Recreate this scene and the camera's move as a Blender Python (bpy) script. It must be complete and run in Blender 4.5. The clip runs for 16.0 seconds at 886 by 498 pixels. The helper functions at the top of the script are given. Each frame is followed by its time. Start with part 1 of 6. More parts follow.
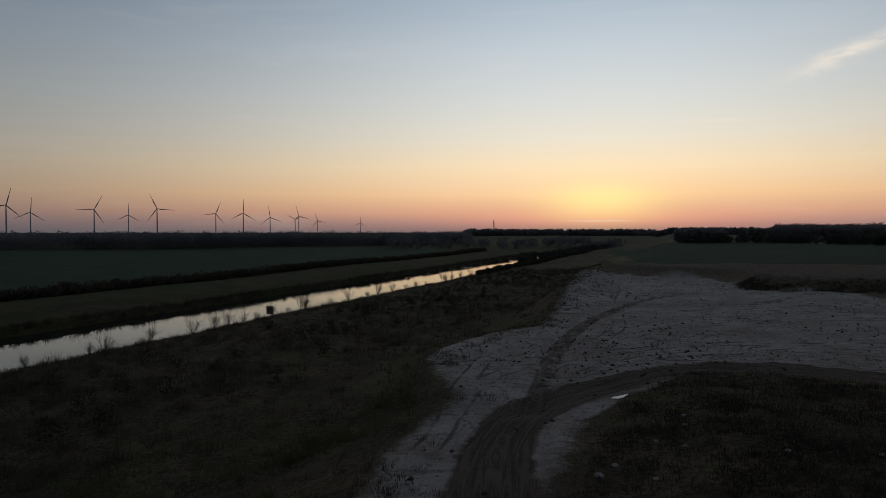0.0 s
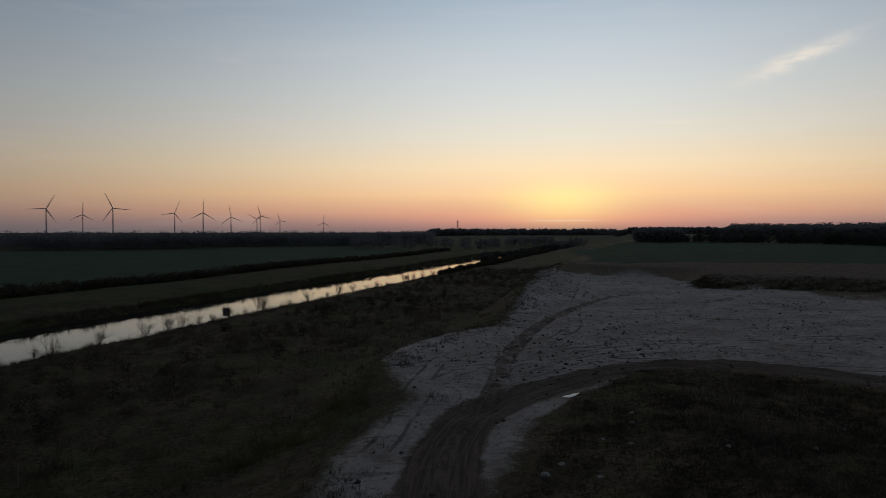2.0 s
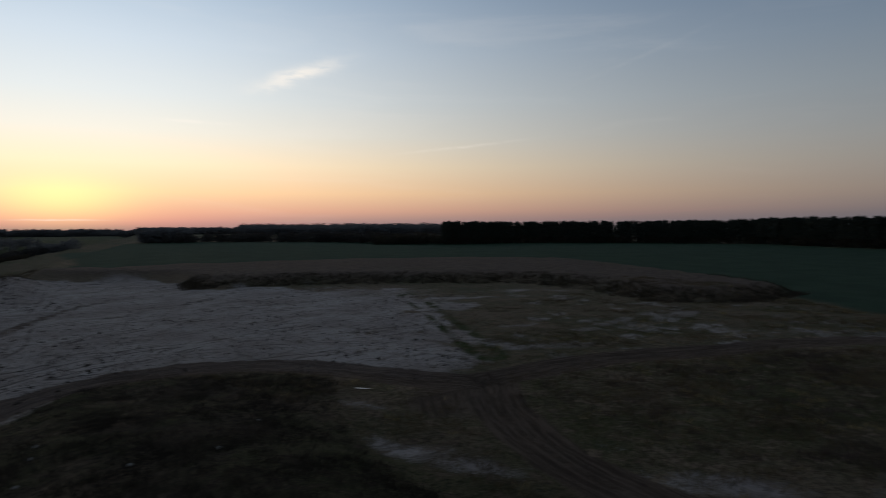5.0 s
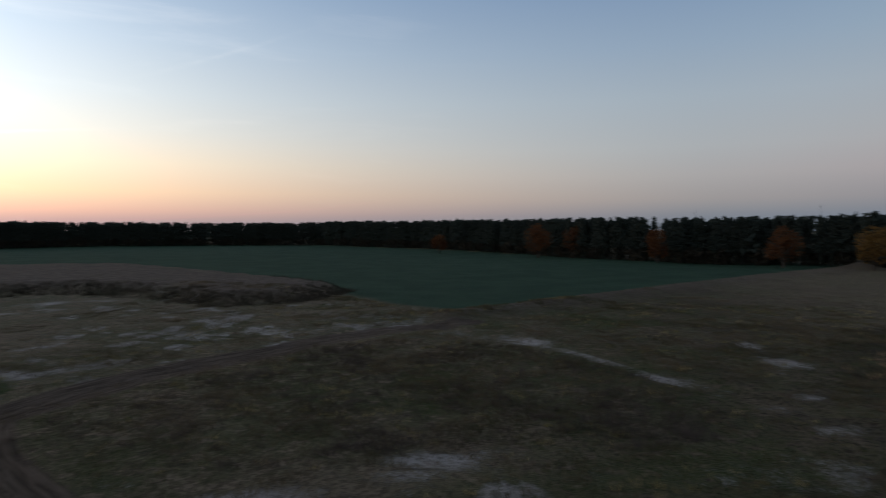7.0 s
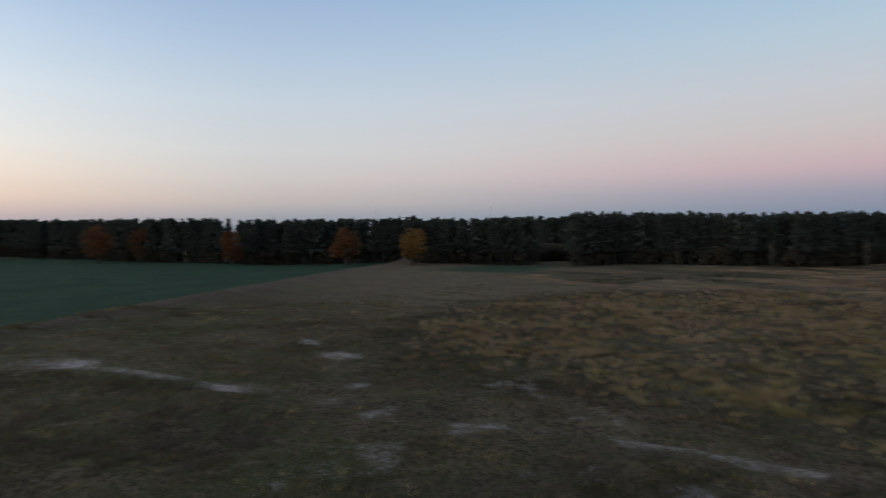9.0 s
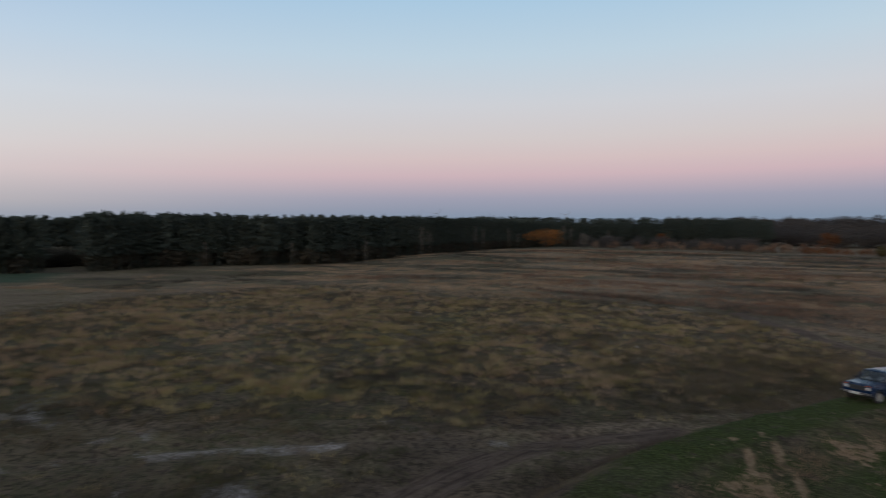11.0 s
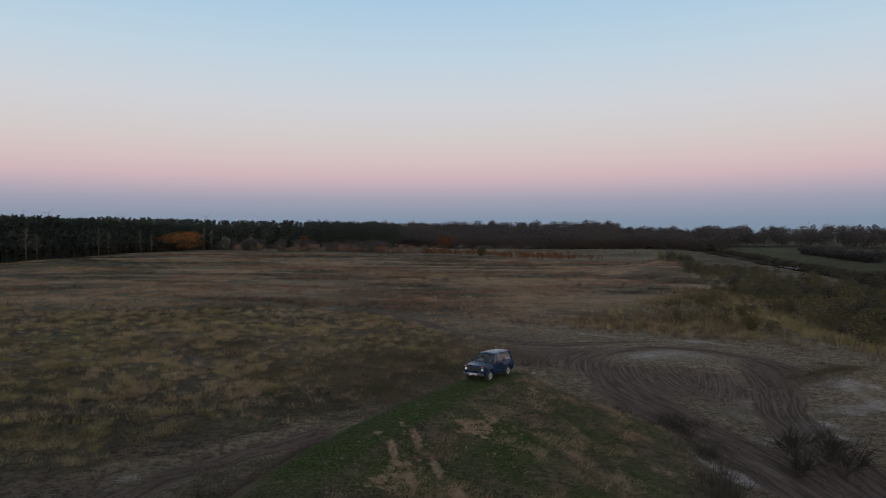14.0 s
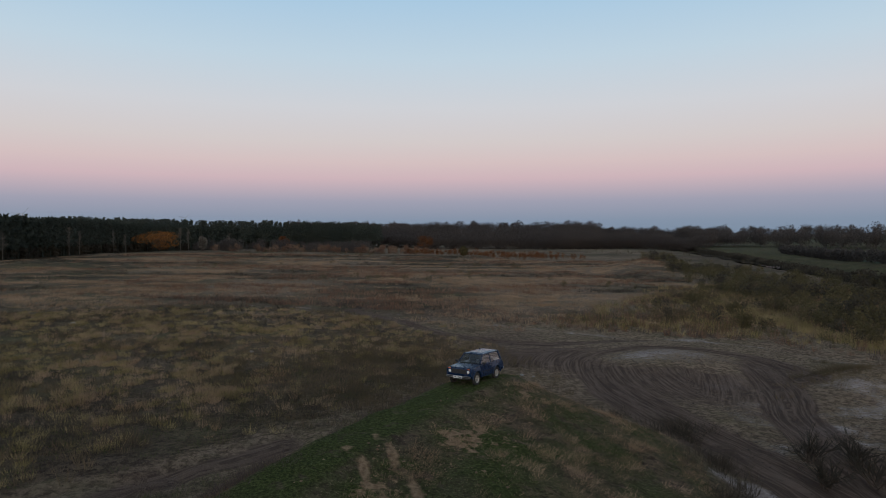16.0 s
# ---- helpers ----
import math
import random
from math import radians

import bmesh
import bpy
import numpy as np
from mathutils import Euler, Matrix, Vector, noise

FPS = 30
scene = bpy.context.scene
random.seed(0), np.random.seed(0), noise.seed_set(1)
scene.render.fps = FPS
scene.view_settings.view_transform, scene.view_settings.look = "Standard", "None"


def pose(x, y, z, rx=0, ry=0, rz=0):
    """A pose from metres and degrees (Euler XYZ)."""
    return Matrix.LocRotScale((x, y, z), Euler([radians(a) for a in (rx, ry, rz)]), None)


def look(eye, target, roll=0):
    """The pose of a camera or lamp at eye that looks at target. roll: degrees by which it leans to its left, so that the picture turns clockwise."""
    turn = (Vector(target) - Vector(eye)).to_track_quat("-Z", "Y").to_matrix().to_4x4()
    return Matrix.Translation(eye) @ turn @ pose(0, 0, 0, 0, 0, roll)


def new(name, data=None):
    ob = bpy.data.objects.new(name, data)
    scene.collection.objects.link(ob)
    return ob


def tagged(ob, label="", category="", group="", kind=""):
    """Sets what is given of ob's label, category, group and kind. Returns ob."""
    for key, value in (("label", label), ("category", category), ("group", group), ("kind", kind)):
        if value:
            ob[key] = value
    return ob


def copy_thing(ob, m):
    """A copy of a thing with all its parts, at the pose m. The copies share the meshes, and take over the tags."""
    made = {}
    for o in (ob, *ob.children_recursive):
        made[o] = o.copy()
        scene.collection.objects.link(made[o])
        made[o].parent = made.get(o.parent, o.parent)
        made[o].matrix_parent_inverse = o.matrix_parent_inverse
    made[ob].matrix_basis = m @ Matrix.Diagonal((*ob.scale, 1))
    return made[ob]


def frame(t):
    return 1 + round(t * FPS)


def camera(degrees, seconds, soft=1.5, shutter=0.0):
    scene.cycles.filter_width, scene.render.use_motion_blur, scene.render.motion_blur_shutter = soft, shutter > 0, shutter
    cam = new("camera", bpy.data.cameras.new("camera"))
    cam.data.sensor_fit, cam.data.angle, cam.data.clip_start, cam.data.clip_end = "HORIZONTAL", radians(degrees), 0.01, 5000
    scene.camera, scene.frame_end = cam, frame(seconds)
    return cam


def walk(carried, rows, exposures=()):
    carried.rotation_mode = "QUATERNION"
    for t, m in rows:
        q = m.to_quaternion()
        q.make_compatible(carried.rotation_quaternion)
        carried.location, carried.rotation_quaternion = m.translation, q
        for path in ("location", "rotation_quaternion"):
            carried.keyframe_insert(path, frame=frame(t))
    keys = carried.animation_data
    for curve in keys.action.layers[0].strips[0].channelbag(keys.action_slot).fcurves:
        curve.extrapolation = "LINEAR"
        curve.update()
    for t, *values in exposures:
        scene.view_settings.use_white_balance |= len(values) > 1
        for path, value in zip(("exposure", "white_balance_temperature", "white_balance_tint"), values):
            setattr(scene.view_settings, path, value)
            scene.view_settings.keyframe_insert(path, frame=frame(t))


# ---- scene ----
cam = camera(69.0, 16.0, soft=0.75, shutter=0.5)

PATH = [
    (0.0, look((0.001, 0.000, 12.303), (0.0008, 99.9602, 9.4689), 0.00)),
    (0.5, look((0.086, 0.003, 12.320), (0.6991, 99.9610, 9.4895), -0.01)),
    (1.0, look((0.215, 0.036, 12.338), (1.7156, 99.9834, 9.4749), -0.01)),
    (1.5, look((0.428, 0.078, 12.340), (3.7063, 99.9827, 9.4647), -0.03)),
    (2.0, look((0.848, 0.124, 12.356), (6.3830, 99.9293, 9.4819), -0.05)),
    (2.5, look((1.454, 0.195, 12.365), (13.5892, 99.4142, 9.4980), -0.09)),
    (3.0, look((2.178, 0.253, 12.364), (22.4898, 98.1258, 9.4653), -0.08)),
    (3.5, look((2.981, 0.284, 12.365), (34.6527, 95.0910, 9.4635), -0.05)),
    (3.7, look((3.337, 0.271, 12.363), (40.5247, 93.0538, 9.4505), -0.10)),
    (5.8, look((8.203, -0.679, 12.506), (93.5762, 51.3021, 9.4544), -0.10)),
    (6.0, look((8.584, -0.811, 12.505), (97.0592, 45.6973, 9.4847), -0.03)),
    (6.5, look((9.462, -1.235, 12.500), (104.1698, 30.7302, 9.5419), -0.03)),
    (7.0, look((10.184, -1.761, 12.525), (108.7728, 14.7249, 9.6246), -0.03)),
    (7.5, look((10.794, -2.350, 12.598), (110.7503, -1.5263, 9.7451), -0.04)),
    (8.0, look((11.248, -2.931, 12.638), (110.1035, -17.7487, 9.7985), -0.05)),
    (8.5, look((11.626, -3.316, 12.640), (106.9157, -33.5138, 9.8207), -0.10)),
    (9.0, look((11.791, -3.531, 12.617), (101.0997, -48.4335, 9.8405), -0.14)),
    (9.5, look((11.879, -3.637, 12.611), (92.0066, -63.4036, 9.8551), -0.16)),
    (10.0, look((11.940, -3.707, 12.572), (81.2131, -75.7761, 9.8676), -0.21)),
    (10.2, look((11.974, -3.750, 12.551), (76.3254, -80.2463, 9.8583), -0.24)),
    (12.3, look((12.612, -4.299, 12.345), (16.0653, -104.2046, 9.6973), -0.07)),
    (12.5, look((12.604, -4.351, 12.338), (14.0489, -104.3073, 9.7398), -0.06)),
    (13.0, look((12.596, -4.531, 12.336), (8.9932, -104.4337, 9.7960), -0.10)),
    (13.5, look((12.621, -4.901, 12.363), (3.6823, -104.4691, 9.8548), -0.11)),
    (14.0, look((12.585, -5.524, 12.356), (-1.1458, -104.5450, 9.8675), -0.12)),
    (14.5, look((12.494, -6.363, 12.260), (-3.3123, -105.0751, 9.7877), -0.13)),
    (15.0, look((12.350, -7.388, 12.040), (-3.7546, -106.0527, 9.6109), -0.13)),
    (15.5, look((12.152, -8.560, 11.791), (-4.1444, -107.1951, 9.4180), -0.17)),
    (16.0, look((11.943, -9.798, 11.505), (-4.5857, -108.3954, 9.1945), -0.17)),
]
EXPOSURES = [(0.0, -1.95, 6350, 7), (3.5, -1.97, 6350, 7), (6.0, -1.28, 5950, 7), (7.0, -0.74, 6150, 7), (8.0, -0.30, 6250, 8), (9.0, -0.12, 6400, 9), (10.0, -0.03, 6450, 9), (12.5, 0.03, 6500, 9), (16.0, 0.03, 6500, 9)]
walk(cam, PATH, EXPOSURES)

# ---- light: a clear sky just after sunset ----
SUN_AZ = radians(13.7)  # clockwise from +y
sun_dir = Vector((math.sin(SUN_AZ), math.cos(SUN_AZ), 0.0))


class Nodes:
    """Small helper to write node trees."""

    def __init__(self, tree):
        self.tree = tree
        tree.nodes.clear()

    def add(self, kind, **props):
        n = self.tree.nodes.new(kind)
        for key, value in props.items():
            setattr(n, key, value)
        return n

    def link(self, a, b):
        self.tree.links.new(a, b)

    def put(self, socket, value):
        if isinstance(value, bpy.types.NodeSocket):
            self.link(value, socket)
        elif value is not None:
            if socket.type == "RGBA" and len(value) == 3:
                value = (*value, 1.0)
            socket.default_value = value

    def math(self, op, a, b=None, c=None, clamp=False):
        n = self.add("ShaderNodeMath", operation=op, use_clamp=clamp)
        for s, v in zip(n.inputs, (a, b, c)):
            self.put(s, v)
        return n.outputs[0]

    def vec(self, op, a, b=None):
        n = self.add("ShaderNodeVectorMath", operation=op)
        self.put(n.inputs[0], a)
        if b is not None:
            self.put(n.inputs[1], b)
        return n.outputs["Value"] if op in ("DOT_PRODUCT", "LENGTH") else n.outputs["Vector"]

    def mix(self, f, a, b, blend="MIX"):
        n = self.add("ShaderNodeMix", data_type="RGBA", blend_type=blend)
        self.put(n.inputs[0], f)
        self.put(n.inputs[6], a)
        self.put(n.inputs[7], b)
        return n.outputs[2]

    def ramp(self, f, stops, interp="LINEAR"):
        n = self.add("ShaderNodeValToRGB")
        n.color_ramp.interpolation = interp
        el = n.color_ramp.elements
        while len(el) < len(stops):
            el.new(0.5)
        for e, (p, col) in zip(el, stops):
            e.position = p
            e.color = (*col, 1.0) if hasattr(col, "__len__") else (col, col, col, 1.0)
        self.put(n.inputs[0], f)
        return n.outputs[0]

    def noise(self, co, scale, detail=4.0, rough=0.55, dist=0.0):
        n = self.add("ShaderNodeTexNoise")
        self.put(n.inputs["Vector"], co)
        n.inputs["Scale"].default_value = scale
        n.inputs["Detail"].default_value = detail
        n.inputs["Roughness"].default_value = rough
        n.inputs["Distortion"].default_value = dist
        return n.outputs["Fac"]

    def span(self, v, lo, hi, a=0.0, b=1.0):
        n = self.add("ShaderNodeMapRange", interpolation_type="SMOOTHSTEP")
        self.put(n.inputs[0], v)
        for i, x in zip((1, 2, 3, 4), (lo, hi, a, b)):
            n.inputs[i].default_value = x
        return n.outputs[0]

    def scaled(self, co, s):
        n = self.add("ShaderNodeMapping")
        self.put(n.inputs["Vector"], co)
        n.inputs["Scale"].default_value = s
        return n.outputs[0]


def build_sky():
    world = bpy.data.worlds.new("dusk_sky")
    scene.world = world
    world.use_nodes = True
    g = Nodes(world.node_tree)
    co = g.add("ShaderNodeTexCoord").outputs["Generated"]
    sep = g.add("ShaderNodeSeparateXYZ")
    g.link(co, sep.inputs[0])
    el = sep.outputs[2]
    flat = g.vec("NORMALIZE", g.vec("MULTIPLY", co, (1, 1, 0)))
    a = g.vec("DOT_PRODUCT", flat, tuple(sun_dir))
    toward = [(0.0, (1.00, 0.66, 0.62)), (0.012, (1.75, 0.98, 0.82)), (0.028, (3.05, 1.56, 0.98)), (0.055, (3.95, 2.42, 1.28)), (0.095, (3.95, 2.98, 1.90)),
              (0.14, (3.34, 2.98, 2.46)), (0.19, (2.84, 2.80, 2.66)), (0.26, (2.30, 2.45, 2.60)), (0.34, (1.60, 1.88, 2.22)), (0.55, (0.86, 0.99, 1.20)), (1.0, (0.22, 0.27, 0.36))]
    across = [(0.0, (0.334, 0.378, 0.449)), (0.02, (0.422, 0.440, 0.493)), (0.045, (0.669, 0.598, 0.572)), (0.08, (0.783, 0.730, 0.704)), (0.12, (0.801, 0.810, 0.818)),
              (0.19, (0.722, 0.810, 0.898)), (0.26, (0.572, 0.713, 0.898)), (0.34, (0.422, 0.581, 0.836)), (0.55, (0.33, 0.42, 0.58)), (1.0, (0.22, 0.27, 0.36))]
    away = [(0.0, (0.195, 0.26, 0.35)), (0.02, (0.222, 0.28, 0.375)), (0.05, (0.335, 0.335, 0.425)), (0.085, (0.60, 0.445, 0.485)), (0.11, (0.645, 0.515, 0.52)),
            (0.14, (0.635, 0.575, 0.575)), (0.19, (0.61, 0.62, 0.66)), (0.26, (0.51, 0.63, 0.73)), (0.34, (0.39, 0.57, 0.74)), (0.55, (0.31, 0.42, 0.55)), (1.0, (0.22, 0.27, 0.36))]
    c_to, c_ac, c_aw = (g.ramp(el, s, "LINEAR") for s in (toward, across, away))
    ahead, high = g.math("MAXIMUM", a, 0.0), g.math("MAXIMUM", el, 0.0)
    sharp = g.math("MULTIPLY", g.math("POWER", ahead, g.math("MULTIPLY_ADD", high, 6.0, 5.0)), 0.65)
    wide = g.math("MULTIPLY", g.math("POWER", ahead, g.math("MULTIPLY_ADD", high, 2.0, 1.3)), 0.35)
    col = g.mix(g.math("ADD", sharp, wide), g.mix(1.0, c_ac, (0.86, 0.86, 0.86), "MULTIPLY"), c_to)
    col = g.mix(g.span(a, 0.15, -0.85), col, c_aw)
    # glow where the sun went down
    up = g.math("SUBTRACT", el, 0.040)
    side = g.vec("DOT_PRODUCT", flat, (math.cos(SUN_AZ), -math.sin(SUN_AZ), 0))
    r2 = g.math("ADD", g.math("POWER", g.math("DIVIDE", up, 0.030), 2.0), g.math("POWER", g.math("DIVIDE", side, 0.085), 2.0))
    front = g.math("GREATER_THAN", a, 0.0)
    glow = g.math("MULTIPLY", g.math("EXPONENT", g.math("MULTIPLY", r2, -1.0)), front)
    col = g.mix(glow, col, (0.75, 1.05, 0.15), "ADD")
    low = g.math("ADD", g.math("POWER", g.math("DIVIDE", g.math("SUBTRACT", el, 0.014), 0.013), 2.0), g.math("POWER", g.math("DIVIDE", side, 0.22), 2.0))
    ember = g.math("MULTIPLY", g.math("EXPONENT", g.math("MULTIPLY", low, -1.0)), front)
    col = g.mix(ember, col, (0.95, 0.16, 0.02), "ADD")
    # thin high cloud: faint veils everywhere and one wisp to the right of the sunset
    veil = g.noise(g.scaled(co, (3.0, 3.0, 22.0)), 1.0, 6.0, 0.6, 0.6)
    col = g.mix(g.math("MULTIPLY", g.span(veil, 0.5, 0.75), g.span(a, 0.2, 1.0, 0.0, 0.07)), col, (3.5, 3.0, 2.6))
    for az, elev, w, h, tilt, amount in ((31.9, 13.1, 0.055, 0.010, 0.32, 0.75), (23.4, 8.9, 0.045, 0.0022, -0.02, 0.4), (62.0, 14.4, 0.085, 0.0030, 0.34, 0.03), (13.6, 0.85, 0.042, 0.0010, 0.0, 0.5), (46.0, 7.2, 0.07, 0.002, 0.1, 0.2)):
        az, elev = radians(az), radians(elev)
        here = g.vec("DOT_PRODUCT", flat, (math.cos(az), -math.sin(az), 0))
        ahead = g.vec("DOT_PRODUCT", flat, (math.sin(az), math.cos(az), 0))
        wob = g.math("MULTIPLY", g.math("SUBTRACT", g.noise(co, 26.0, 4.0), 0.5), 0.03)
        v = g.math("SUBTRACT", g.math("SUBTRACT", el, math.sin(elev)), g.math("MULTIPLY", here, tilt))
        v = g.math("ADD", v, g.math("MULTIPLY", wob, 0.6 if h > 0.005 else 0.08))
        q = g.math("ADD", g.math("POWER", g.math("DIVIDE", v, h), 2.0), g.math("POWER", g.math("DIVIDE", here, w), 2.0))
        f = g.math("MULTIPLY", g.math("EXPONENT", g.math("MULTIPLY", q, -1.0)), g.math("GREATER_THAN", ahead, 0.0))
        f = g.math("MULTIPLY", f, g.span(g.noise(g.scaled(co, (30, 30, 120)), 1.0, 5.0), 0.3, 0.6, 0.25, 1.0))
        col = g.mix(g.math("MULTIPLY", f, amount), col, (3.5, 3.05, 2.6))
    # the scattered light of the whole dome
    nish = g.add("ShaderNodeTexSky", sky_type="NISHITA", sun_disc=False, sun_elevation=radians(0.5), sun_rotation=SUN_AZ)
    col = g.mix(0.002, col, nish.outputs[0], "ADD")
    bg = g.add("ShaderNodeBackground")
    g.link(col, bg.inputs[0])
    bg.inputs[1].default_value = 1.0
    out = g.add("ShaderNodeOutputWorld")
    g.link(bg.outputs[0], out.inputs[0])


build_sky()

# ---- lie of the land ----
CN = (-0.934, 0.358)          # across the canal, away from the sand flat
CANAL, HALF, WATER = 83.2, 9.3, -3.55
SCARP = [(-65.8, -147.1), (-48.8, -97.7), (-44.3, -63), (-37.1, -38.5), (-22.1, -9.5), (-10, 15), (-4, 29), (-3, 35), (0, 42), (1, 47), (-0, 55), (-1, 60), (1, 67), (6, 75), (12, 80), (15, 88), (22, 117), (35.3, 155), (48.6, 199.9), (91.5, 309.6), (511.6, 1375.9)]
CREST = [(0.2, -51.6, 1.0), (1.4, -49.4, 2.5), (2.6, -47.5, 3.1), (4.1, -45.2, 3.3), (6.7, -42, 3.3), (9.3, -38.6, 3.3), (11.8, -34.9, 3.3), (13.4, -32.5, 3.3), (14.7, -30.2, 3.3), (17, -20, 3.4), (18.3, -10, 3.4), (18.6, -0.2, 3.4), (19.2, 19.9, 2.4), (20.2, 38, 1.6), (21.2, 49, 0.6)]
FOOT = [(0, -54.8), (-3.3, -52.5), (-5.8, -49.5), (-7.6, -46), (-7.3, -42), (-6.2, -37.4), (-4.7, -33), (-2, -24.6), (1.5, -9.7), (3, 10), (5, 28), (9, 38), (13, 46), (19.1, 53), (26.3, 52.4), (33.6, 47.7), (35.6, 40.7), (29, 31), (26.3, 22), (26, 9.6), (25.6, -10.5), (23, -25.6), (19.6, -33.5), (16.4, -39), (12.8, -44), (9.2, -49), (5.4, -53), (3, -55)]
BROWN = [(57.1, 116.6), (68.4, 113.3), (82.4, 102), (98.4, 89.7), (107.3, 78.5), (104, 58.5), (95.9, 45.5), (101.8, 37.2), (118.8, 34.7), (129, 47.7), (151.5, 82.6), (166.8, 107.5), (152.1, 137.9), (122.2, 156.5), (92.1, 164), (61, 171.7), (44.5, 179.9), (40.4, 164.9), (52.8, 149.8), (63.2, 137.5)]
SANDFLAT = [(-4, 29), (-3, 35), (0, 42), (1, 47), (-0, 55), (-1, 60), (1, 67), (6, 75), (12, 80), (15, 88), (22, 117), (35.3, 155), (45.6, 157.9), (63.2, 138.5), (58.1, 116.6), (69.4, 103.3), (89.4, 91.9), (87.1, 70.8), (60.8, 53.3), (48.6, 38.4), (40.5, 35.6), (35.6, 42.7), (30.5, 50.8), (22.2, 54), (13, 47), (8, 38), (4.5, 29), (3, 15), (-5, 10)]
SANDSOUTH = [(-5.2, -32.4), (-8.5, -41.3), (-9.8, -47.2), (-14, -54.1), (-27.2, -58.5), (-35.1, -56.3), (-38.3, -43.4), (-30.7, -28.8), (-20.3, -17.3), (-8.5, -19.4)]
FIELD = [(103, 21), (95.8, 11), (99.3, 6), (115, -5), (144, -25), (177, -51), (240.8, -105.5), (261.4, -27.3), (310.4, 6.7), (402.7, 111), (443.5, 161), (435.1, 303.1), (350.4, 365.1), (316.3, 469), (204.3, 568.6), (122, 479.6), (91.5, 329.6), (62.9, 214.8), (48.6, 189.9), (92.1, 167), (122.2, 158.5), (152.2, 139.9), (167.9, 109.4), (151.5, 80.6), (129, 45.6)]
FARFIELD = [(-95, 141), (-83, 172), (-20, 330), (20, 440), (-60, 560), (-300, 450), (-420, 330), (-179.8, 21.3)]
TRACKS = [
    [(1, 20), (2.2, 29), (3.1, 37), (6, 44), (11.3, 48.5), (19.1, 54), (27.3, 54.4), (34.6, 50.7), (38.1, 41.6), (41, 33.1), (45, 32.5), (53.6, 30.9), (63.5, 25.1), (76.5, 18.6), (86.3, 8)],
    [(6, 44), (7.8, 50), (11, 64), (18, 82), (30.3, 101.9), (41.6, 112.8)],
    [(29.6, -0.5), (27.4, -20.6), (24.5, -34), (21.5, -41), (17.5, -43.4), (14.5, -46.2)],
    [(87, 13.7), (77, 6.5), (75.5, 1.5), (70.6, -4.5), (61.8, -10.7), (55, -17.7), (48.1, -23), (42.5, -27.3), (37.5, -31.6), (31.1, -36), (24.5, -39.5), (20, -41.6)],
    [(-26, -57), (-28.6, -63), (-28, -70), (-22.4, -73), (-16.3, -71), (-12, -67), (-10, -61), (-9.1, -54), (-9.2, -48), (-9.6, -43), (-9.8, -38), (-8.9, -27.3), (-4.2, -11.6), (-1, 8), (1, 20)],
    [(56, -133), (31.5, -120), (9.6, -111), (-4, -96.7), (-16.6, -86.6), (-23.5, -80.7), (-29, -79), (-34, -75), (-37.4, -68), (-39.5, -60), (-41, -48)],
    [(2, 44), (-6, 39), (-15, 33), (-25, 22)],
    [(-26.5, -65), (-23.5, -57), (-20.5, -51.8), (-17.6, -47.6), (-15.4, -41.1), (-13.3, -35.8), (-11, -27)],
    [(9.6, -111), (4, -98), (-2.9, -81.5), (-9.2, -76.3), (-16.6, -78.4), (-24, -80)],
    [(44, 33), (38, 27), (33.5, 19.5), (31, 10), (29.6, -0.5)],
]
WIDTHS = [2.2, 1.1, 1.3, 1.1, 2.2, 1.3, 0.7, 1.9, 1.2, 2.0]


HUMP = [(43.5, 32.5), (53.5, 29.3), (72.5, 17.7), (73.2, 4.3), (66, -5.6), (57.7, -14.5), (46.8, -11.1), (45.1, -0.9), (41.3, 8.4), (38.3, 15.5), (37.4, 23.6)]
MARKS = [
    [(13, 60), (25.2, 65.9), (40.8, 61.7), (55.8, 54.4)], [(8, 50), (20.1, 61), (35.6, 59.8), (50.7, 47.4), (62.7, 37.2)], [(25.2, 75), (40.7, 79.8), (61.1, 77.3), (81.1, 69)],
    [(16, 90), (30.3, 87.9), (45.8, 94.7), (61.3, 107.4)], [(-1, 57), (8, 60), (20.1, 72), (24.2, 90), (34.4, 121.9)], [(0, 40), (3, 52), (9, 58), (24.2, 56.9), (40.7, 49.6)],
    [(-3, 31), (0, 38), (1, 48), (4, 60)], [(30.4, 61.9), (45.9, 65.6), (66.9, 61.2)], [(38.6, 91.8), (56.1, 83.4), (73.2, 85.2)],
    [(-8.7, -71.3), (-16.8, -72), (-24.6, -68.6), (-26.4, -61.6), (-20.2, -57.8), (-13.3, -60.1)], [(-31.6, -46.5), (-21.7, -44.8), (-14.4, -39)], [(-26, -33.8), (-17.3, -36.9), (-10.8, -47.2), (-8.2, -57.3)],
    [(48.5, 29.4), (60.6, 33.2), (74.7, 34.9), (88.7, 28.4)], [(34.4, 21.6), (38.3, 13.5), (40.2, 3.3)],
    [(-14, -68), (-11.5, -60), (-11.6, -52), (-12.4, -44), (-12, -36)], [(-24, -60), (-18, -56), (-13, -49), (-11, -42), (-11, -36)], [(-30, -62), (-25, -53), (-20, -46), (-17.5, -39)], [(-8, -64), (-7.6, -56), (-8, -49)], [(-34, -66), (-28, -55), (-21, -50), (-14, -46)],
]


def rounded(pts, times=2):
    """Cuts the corners of a polyline."""
    for _ in range(times):
        out = [pts[0]]
        for p, q in zip(pts, pts[1:]):
            out += [tuple(0.75 * a + 0.25 * b for a, b in zip(p, q)), tuple(0.25 * a + 0.75 * b for a, b in zip(p, q))]
        pts = out + [pts[-1]]
    return pts


TRACKS, MARKS = [rounded(t) for t in TRACKS], [rounded(t) for t in MARKS]


